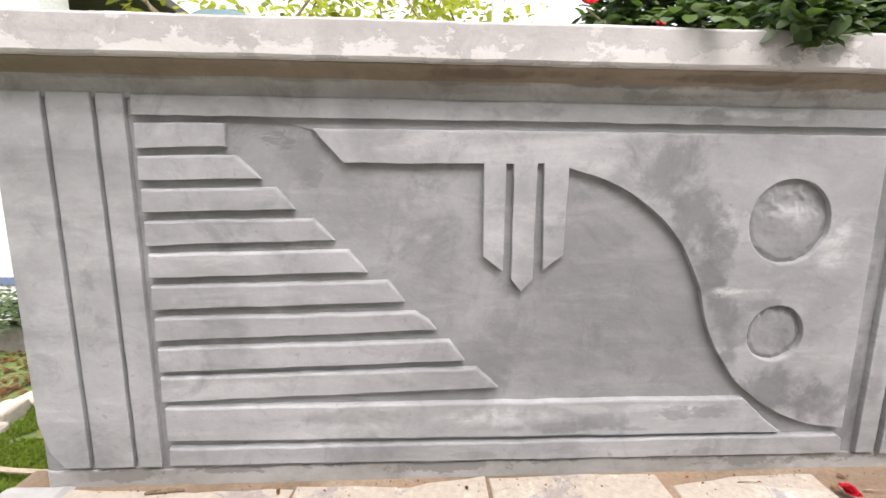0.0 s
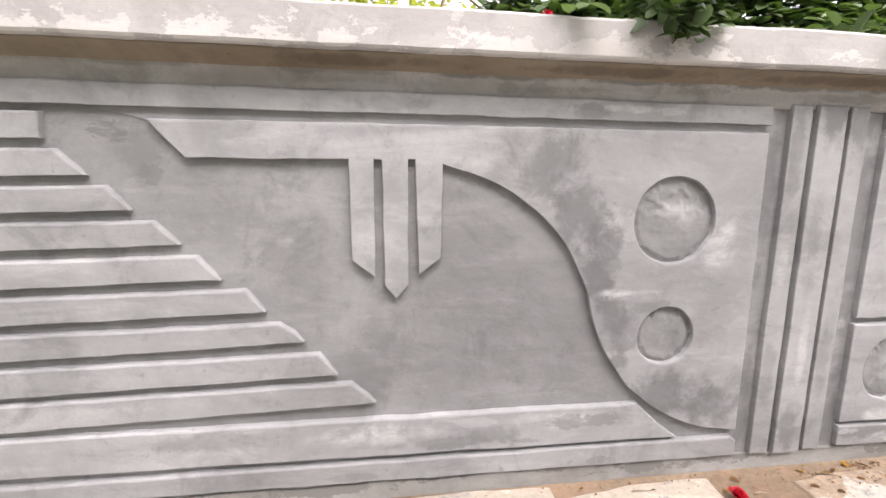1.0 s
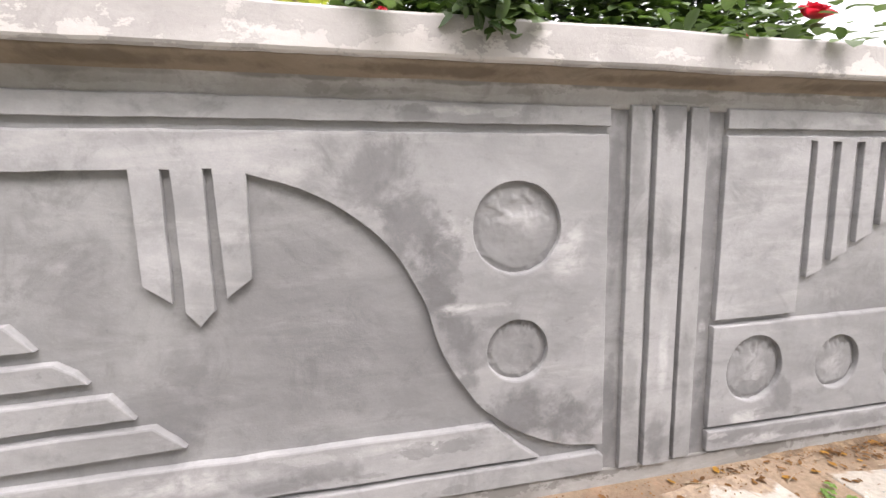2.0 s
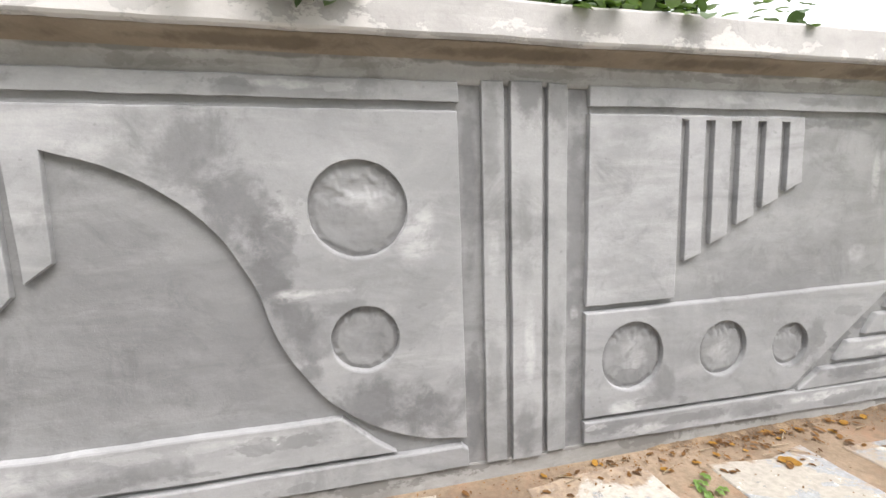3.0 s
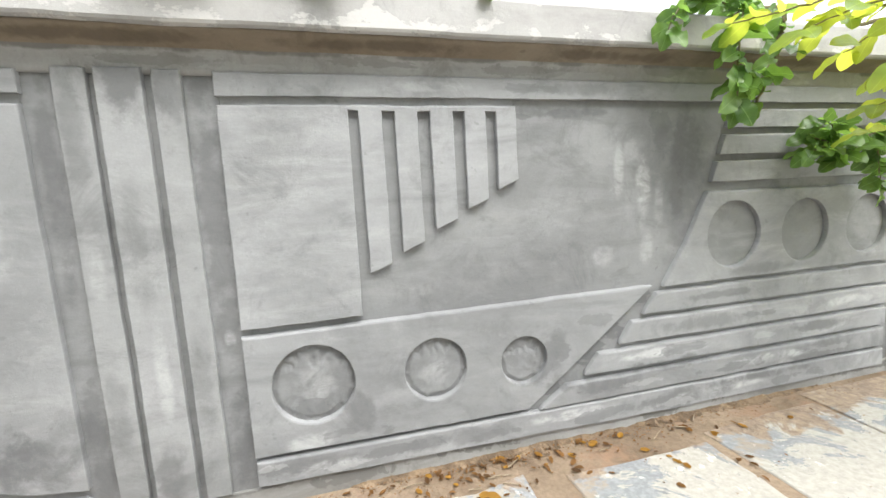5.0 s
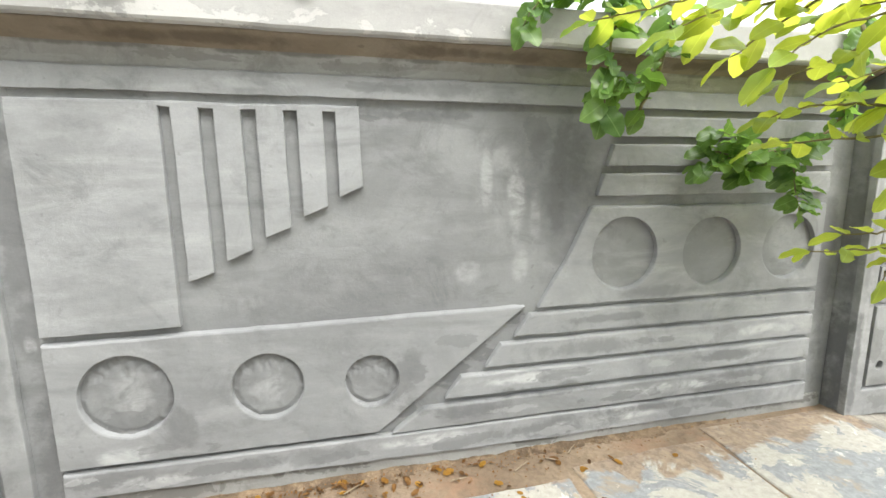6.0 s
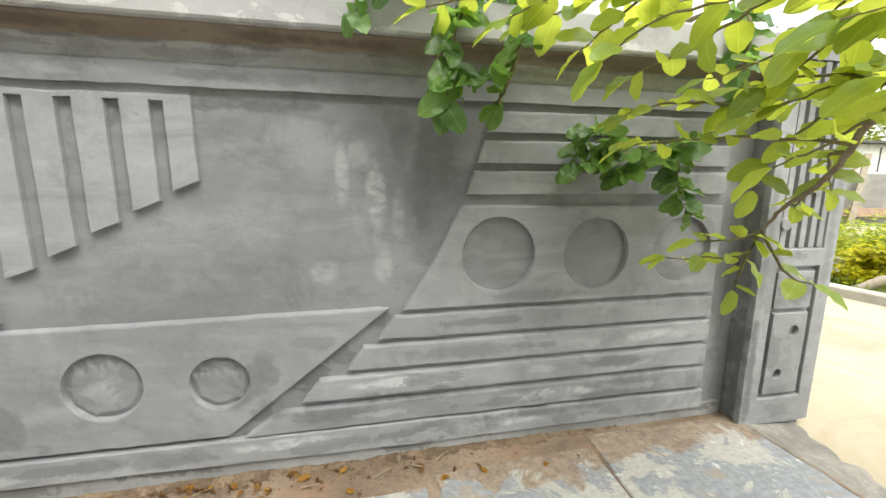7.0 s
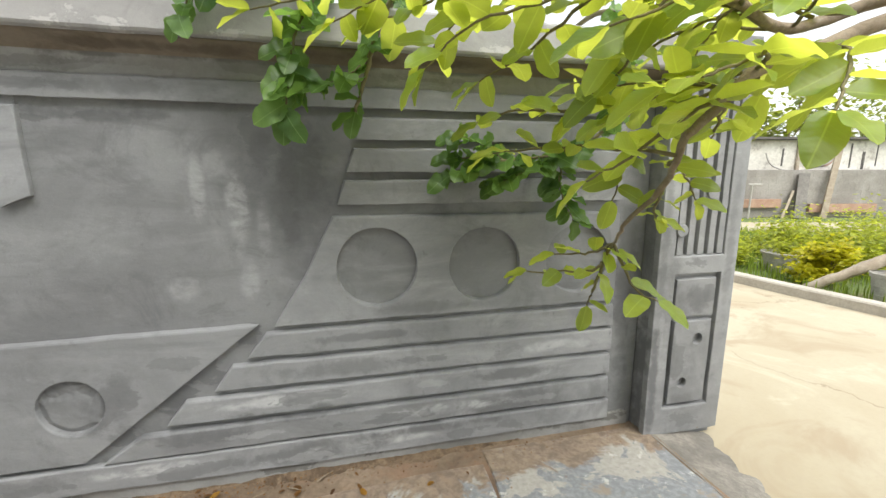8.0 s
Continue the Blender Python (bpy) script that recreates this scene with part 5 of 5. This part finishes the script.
CREEPING_STEMS = (
    (((5.15, 2.2, -0.07), (5.2, 2.1, 1.2), (5.24, 1.75, 1.78), (5.25, 1.38, 1.76), (5.23, 1.33, 1.55), (5.18, 1.36, 1.34), (4.98, 1.39, 1.25), (4.78, 1.39, 1.23), (4.62, 1.4, 1.24)), 0.014, 0.003, 0.04, 0.09, 0.66),
    (((5.05, 1.39, 1.27), (4.9, 1.37, 1.2), (4.78, 1.38, 1.15)), 0.004, 0.002, 0.026, 0.085, 0.1),
    (((5.05, 1.39, 1.26), (5.02, 1.37, 1.15), (5.06, 1.38, 1.06), (5.1, 1.39, 1.0)), 0.004, 0.002, 0.03, 0.085, 0.15),
    (((4.8, 1.39, 1.23), (4.7, 1.36, 1.29), (4.62, 1.36, 1.31)), 0.003, 0.002, 0.026, 0.085, 0.1),
    (((4.75, 1.39, 1.23), (4.66, 1.36, 1.2), (4.58, 1.36, 1.17)), 0.003, 0.002, 0.03, 0.085, 0.1),
)
for line, r0, r1, gap, size, start in HANGING_STEMS + CREEPING_STEMS:
    leafy_stem(line, r0, r1, twig_bark, dark_leaves, climber, gap * 0.5, size * 1.05, start, 0.02, (0, -0.75, 0.65), name="stem")

# ---- young tree whose boughs reach in front of the wall ----
tree = tagged(new("young_tree"), "young tree with broad lime-green leaves before the wall", "tree")


def limb(line, radii, name):
    ps = bend_line(line, 6, 0.003, rng)
    n = len(ps)
    v, f = tube(ps, [radii[0] + (radii[1] - radii[0]) * i / (n - 1) for i in range(n)], 10)
    mesh_ob(name, v, f, bark, tree, smooth=True)


limb(((6.12, -0.85, -0.08), (6.10, -0.75, 0.7), (6.03, -0.35, 1.4), (5.86, 0.35, 1.66), (5.66, 0.80, 1.585)), (0.050, 0.021), "trunk")
limb(((5.66, 0.80, 1.585), (5.39, 0.79, 1.485), (5.17, 0.76, 1.41), (5.07, 0.74, 1.34), (4.99, 0.76, 1.26)), (0.021, 0.010), "limb")
limb(((4.99, 0.76, 1.26), (5.00, 0.82, 1.15), (4.97, 0.91, 1.05), (4.97, 0.96, 0.98)), (0.0095, 0.004), "limb")
limb(((5.86, 0.35, 1.66), (5.68, 0.84, 1.64), (5.38, 0.86, 1.55), (5.15, 0.80, 1.56), (4.95, 0.75, 1.60)), (0.020, 0.009), "limb")
LOW_TWIGS = (
    (((4.95, 0.97, 0.93), (4.92, 0.97, 0.84), (4.9, 0.97, 0.8)), 0.085),
    (((4.97, 0.96, 0.98), (5.0, 0.9, 0.87), (5.03, 0.84, 0.84)), 0.095),
    (((4.97, 0.96, 0.98), (4.93, 0.97, 0.91), (4.86, 1.03, 0.89), (4.77, 1.1, 0.88)), 0.085),
    (((4.97, 0.96, 0.98), (4.92, 1.0, 0.95), (4.84, 1.06, 0.94)), 0.09),
    (((5.0, 0.82, 1.15), (5.08, 0.94, 1.08), (5.16, 1.02, 1.04)), 0.085),
    (((5.17, 0.76, 1.41), (5.05, 0.86, 1.33), (5.02, 0.98, 1.22), (5.02, 1.05, 1.1)), 0.1),
    (((4.99, 0.8, 1.2), (5.1, 0.9, 1.2), (5.22, 0.98, 1.16), (5.3, 1.02, 1.1)), 0.085),
)
MID_TWIGS = (
    (((5.07, 0.74, 1.34), (4.92, 0.66, 1.3), (4.82, 0.7, 1.22), (4.76, 0.78, 1.16)), 0.115),
    (((4.99, 0.78, 1.22), (4.88, 0.96, 1.25), (4.75, 1.15, 1.25), (4.68, 1.26, 1.24)), 0.1),
    (((5.39, 0.79, 1.485), (5.22, 0.62, 1.42), (5.08, 0.52, 1.33), (5.0, 0.48, 1.27)), 0.115),
    (((5.07, 0.74, 1.34), (5.16, 0.84, 1.3), (5.26, 0.95, 1.28)), 0.1),
    (((5.17, 0.76, 1.41), (5.02, 0.62, 1.4), (4.9, 0.58, 1.36), (4.8, 0.62, 1.33)), 0.115),
    (((4.85, 0.99, 1.34), (4.74, 1.08, 1.36), (4.62, 1.16, 1.33)), 0.1),
    (((5.0, 0.75, 1.6), (4.85, 0.7, 1.5), (4.86, 0.84, 1.4), (4.85, 0.99, 1.34)), 0.11),
)
UPPER_TWIGS = (
    (((5.55, 0.8, 1.55), (5.48, 0.95, 1.48), (5.42, 1.08, 1.42), (5.36, 1.14, 1.34)), 0.1),
    (((5.2, 0.77, 1.42), (5.18, 0.92, 1.42), (5.12, 1.04, 1.38), (5.02, 1.12, 1.34)), 0.1),
    (((5.15, 0.8, 1.56), (4.98, 0.66, 1.53), (4.84, 0.6, 1.48), (4.7, 0.64, 1.43)), 0.115),
    (((4.97, 0.75, 1.6), (4.75, 0.85, 1.57), (4.55, 0.95, 1.53), (4.44, 1.02, 1.44)), 0.12),
    (((4.8, 0.84, 1.58), (4.72, 1.02, 1.5), (4.62, 1.14, 1.44)), 0.11),
    (((5.15, 0.8, 1.56), (5.12, 0.98, 1.55), (5.05, 1.12, 1.5), (4.95, 1.2, 1.46)), 0.1),
    (((5.38, 0.86, 1.55), (5.2, 0.66, 1.55), (5.05, 0.58, 1.5)), 0.11),
)
TOP_TWIGS = (
    (((4.6, 0.93, 1.66), (4.55, 1.1, 1.6), (4.48, 1.2, 1.52)), 0.11),
    (((5.38, 0.86, 1.55), (5.28, 1.0, 1.58), (5.2, 1.12, 1.55)), 0.1),
    (((4.95, 0.75, 1.6), (4.65, 0.9, 1.67), (4.4, 1.06, 1.64), (4.22, 1.16, 1.58)), 0.12),
    (((4.55, 1.0, 1.66), (4.46, 1.16, 1.64), (4.32, 1.22, 1.6)), 0.11),
    (((5.15, 0.8, 1.56), (5.0, 0.92, 1.62), (4.82, 1.0, 1.64), (4.66, 1.08, 1.62)), 0.12),
    (((4.6, 0.93, 1.67), (4.36, 1.12, 1.68), (4.16, 1.2, 1.65), (4.0, 1.24, 1.62)), 0.11),
    (((5.45, 0.86, 1.58), (5.35, 0.98, 1.68), (5.2, 1.06, 1.72)), 0.11),
)
FAR_TWIGS = (
    (((5.05, 0.78, 1.6), (4.98, 0.66, 1.68), (4.86, 0.62, 1.72)), 0.11),
    (((4.95, 0.75, 1.6), (4.84, 0.72, 1.7), (4.72, 0.8, 1.74)), 0.12),
    (((5.3, 0.86, 1.55), (5.12, 0.95, 1.66), (4.95, 1.02, 1.72), (4.78, 1.08, 1.74)), 0.11),
)
TWIGS = LOW_TWIGS + MID_TWIGS + UPPER_TWIGS + TOP_TWIGS + FAR_TWIGS
grow = random.Random(17)
SHOOTS = []
for k in range(6):
    u = grow.random()
    a = Vector((5.60, 0.82, 1.57)).lerp(Vector((4.98, 0.76, 1.60)), u) if k % 2 else Vector((5.58, 0.80, 1.55)).lerp(Vector((5.05, 0.75, 1.34)), u)
    d = Vector((grow.uniform(-0.30, 0.02), grow.uniform(0.05, 0.32) if k % 3 else grow.uniform(-0.06, 0.05), grow.uniform(-0.16, 0.16)))
    SHOOTS.append(((a, a + d * 0.5 + Vector((0, 0, 0.03)), a + d), grow.uniform(0.10, 0.13)))
for line, size in TWIGS + tuple(SHOOTS):
    leafy_stem(line, 0.0055, 0.0022, twig_bark, lime_leaves, tree, 0.041, size, 0.10, -0.02, (0, -0.45, 0.9), 1.1)

# ---- fallen leaves and petals on the pavement ----
dead_a, dead_b, gold_a = leaf_mesh(leaf_shape(0.52, 0.30, -0.10, 8, 0.08, 0.10), dead_leaf), leaf_mesh(leaf_shape(0.45, 0.7, 0.20, 8, 0.08, 0.15), dead_leaf), leaf_mesh(leaf_shape(0.60, 0.12, -0.04, 8, 0.03, 0.10), gold_dead)
for i in range(210):
    u = rng.random()
    x = rng.gauss(3.05, 0.62) if u < 0.62 else rng.uniform(-0.6, 5.2)
    y = 1.47 - abs(rng.gauss(0, 0.10 if u < 0.7 else 0.3))
    if x > 4.3 and rng.random() < 0.75 or x < 1.6 and rng.random() < 0.5:
        continue
    me, sz = (gold_a, rng.uniform(0.018, 0.045)) if rng.random() < 0.19 else (rng.choice((dead_a, dead_b)), rng.uniform(0.012, 0.042))
    ob = new("fallen_leaf", me)
    a = rng.uniform(0, 6.28)
    ob.matrix_world = leaf_matrix((x, y, 0.003), (math.cos(a), math.sin(a), 0.05), (rng.uniform(-0.2, 0.2), rng.uniform(-0.2, 0.2), 1), sz)
    tagged(ob, "yellowed dry leaf lying on the pavement" if me is gold_a else "curled brown dry leaf lying on the pavement", "leaf", "fallen leaves on the pavement")
for at, s in (((1.66, 1.33, 0.012), 0.04),):
    tagged(bloom("fallen_flower", at, s, tilt=(0.1, -0.2, 1)), "fallen red flower lying on the pavement", "flower")
for x, y, a, sz, me in ((3.08, 1.25, 2.6, 0.085, gold_a), (3.00, 1.238, 0.7, 0.05, dead_a), (3.42, 1.10, 1.2, 0.06, dead_b), (3.54, 1.419, 0.3, 0.05, gold_a), (5.645, 1.401, 0.4, 0.05, dead_b)):
    ob = new("fallen_leaf", me)
    ob.matrix_world = leaf_matrix((x, y, 0.004), (math.cos(a), math.sin(a), 0.03), (0.05, -0.1, 1), sz)
    tagged(ob, "large yellowed leaf lying flat on the pavement" if me is gold_a else "dark curled dry leaf lying on the pavement", "leaf", "fallen leaves on the pavement")
tagged(mesh_ob("bark_chip", *tube([(-1.07, 1.437, 0.006), (-1.00, 1.447, 0.009), (-0.93, 1.450, 0.006)], [0.006, 0.011, 0.004], 6), soil), "dark brown splinter of bark on the pavement", "bark")
crumbs = LeafHeap(leaf_shape(0.6, 0.5, -0.2, 3, 0.2, 0.4))
for i in range(900):
    x = rng.gauss(3.1, 0.75) if i % 3 else rng.uniform(-1.3, 5.4)
    y = 1.468 - abs(rng.gauss(0, 0.05 if i % 4 else 0.25))
    a = rng.uniform(0, 6.28)
    crumbs.add((x, y, 0.004 if x > 1.7 else 0.003), (math.cos(a), math.sin(a), rng.uniform(0, 0.3)), (rng.uniform(-0.5, 0.5), rng.uniform(-0.5, 0.5), 1), rng.uniform(0.004, 0.013))
tagged(crumbs.make("leaf_litter", dead_leaf), "brown crumbs of dry leaf along the wall's foot", "leaf litter", kind="stuff")
for i in range(16):
    x, y, a, ln = rng.gauss(3.0, 1.1), 1.45 - abs(rng.gauss(0, 0.10)), rng.uniform(-0.9, 0.9), rng.uniform(0.04, 0.11)
    way = Vector((math.cos(a), math.sin(a) * 0.6, 0))
    v, f = tube(bend_line([(0, 0, 0.004), way * ln * 0.5 + Vector((0, 0, 0.007)), way * ln + Vector((0, 0.004, 0.004))], 3, 0.0015, rng), [0.0024] * 4 + [0.0014] * 3, 5)
    ob = mesh_ob("dry_twig", v, f, bark)
    ob.location = (x, y, 0.002)
    tagged(ob, "thin dry brown twig lying on the pavement", "twig", "twigs on the pavement")
sprig = tagged(new("green_sprig"), "small fresh green sprig lying on the pavement", "sprig")
for k in range(9):
    place_leaf(ovate_dark, (2.62 + rng.uniform(-0.05, 0.05), 1.24 + rng.uniform(-0.05, 0.05), 0.006), rand_way(0.2), (0, 0, 1), rng.uniform(0.025, 0.045), sprig)

# ---- blocks of the far wall ----
bm = box_bm(0, 0.4485, 0.0, 0.03, 0, 0.197, 0.003, 1)
block_mesh = bpy.data.meshes.new("block")
bm.to_mesh(block_mesh)
bm.free()
block_mesh.materials.append(block_face)
for row in range(7):
    for k in range(18):
        ob = new("block", block_mesh)
        ob.parent = far_wall
        ob.location = (2.4 + 0.45 * k - 0.22 * (row % 2), rng.uniform(-0.004, 0.004), -0.04 + 0.2 * row)

# ---- earth drifted against the wall's foot ----


def drift(x0, x1, wide, seed, mat, z):
    vs, fs = [], []
    n = int((x1 - x0) / 0.011)
    for i in range(n + 1):
        x = x0 + (x1 - x0) * i / n
        env = min(1.0, 4 * i / n, 4 * (n - i) / n)
        w = wide * env * (0.8 + 1.2 * noise.noise((x * 2.3, seed, 0)) + 0.5 * noise.noise((x * 7, seed, 3)) + 0.25 * noise.noise((x * 17, seed, 7)) + 0.12 * noise.noise((x * 43, seed, 5)))
        w = max(0.01, w)
        for k in range(7):
            h = z + 0.014 - 0.034 * (k / 6) ** 0.8 + 0.006 * noise.noise((x * 22, k * 1.7, seed)) + 0.004 * noise.noise((x * 60, k * 3.1, seed))
            vs.append((x, 1.512 - w * k / 6, h))
    for i in range(n):
        for k in range(6):
            a = i * 7 + k
            fs.append((a, a + 1, a + 8, a + 7))
    return tagged(mesh_ob("soil_drift", vs, fs, mat), "brown earth drifted along the foot of the wall", "soil", kind="stuff")


drift(2.15, 5.35, 0.10, 2.0, soil, 0.004)
drift(0.25, 1.7, 0.022, 9.0, soil, 0.003)

# ---- marble slabs bedded in the mortar ----


def slab(x0, x1, y0, y1, mat, lift=0.0, cut=0.03):
    pts = []
    for (x, y) in ((x0, y0), ((x0 + x1) / 2, y0), (x1, y0), (x1, (y0 + y1) / 2), (x1, y1), ((x0 * 0.4 + x1 * 0.6), y1), (x0, y1), (x0, (y0 + y1) / 2)):
        pts.append((x + rng.uniform(-cut, cut) * 0.5, y + rng.uniform(-cut, cut)))
    fine = []
    for i, a in enumerate(pts):
        b = pts[(i + 1) % len(pts)]
        for j in range(4):
            t = j / 4
            q = (a[0] + (b[0] - a[0]) * t, a[1] + (b[1] - a[1]) * t)
            fine.append((q[0] + 0.012 * noise.noise((q[0] * 30, q[1] * 30, 1)), q[1] + 0.012 * noise.noise((q[0] * 30, q[1] * 30, 4))))
    inner = ring_offset(fine, 0.005)
    n = len(fine)
    vs = [(x, y, -0.03) for x, y in fine] + [(x, y, -0.004 + lift) for x, y in fine] + [(x, y, lift) for x, y in inner]
    fs = [(r * n + i, r * n + (i + 1) % n, (r + 1) * n + (i + 1) % n, (r + 1) * n + i) for r in (0, 1) for i in range(n)] + [tuple(2 * n + i for i in range(n))]
    return mesh_ob("slab", vs, fs, mat, pavement)


for x0, x1, y0, y1, mt in ((-1.40, -0.52, 0.80, 1.472, clean_stone), (-0.50, 0.25, 0.78, 1.475, clean_stone), (0.265, 0.97, 0.82, 1.475, clean_stone), (1.00, 1.62, 0.80, 1.445, clean_stone), (1.97, 2.48, 0.75, 1.415, blue_stone),
                           (2.72, 3.20, 0.72, 1.33, stone), (3.36, 4.01, 0.70, 1.31, blue_stone), (4.06, 4.73, 0.70, 1.37, blue_stone), (4.75, 5.555, 0.72, 1.43, blue_stone)):
    slab(x0, x1, y0, y1, mt)
for y0, y1 in ((0.25, 0.74), (-0.30, 0.22), (-0.86, -0.33)):
    x = -1.5
    while x < 5.4:
        w = min(rng.uniform(0.45, 0.8), 5.55 - x)
        slab(x + 0.015, x + w - 0.02, y0 + 0.03, y1 - 0.03, rng.choice((stone, blue_stone)))
        x += w
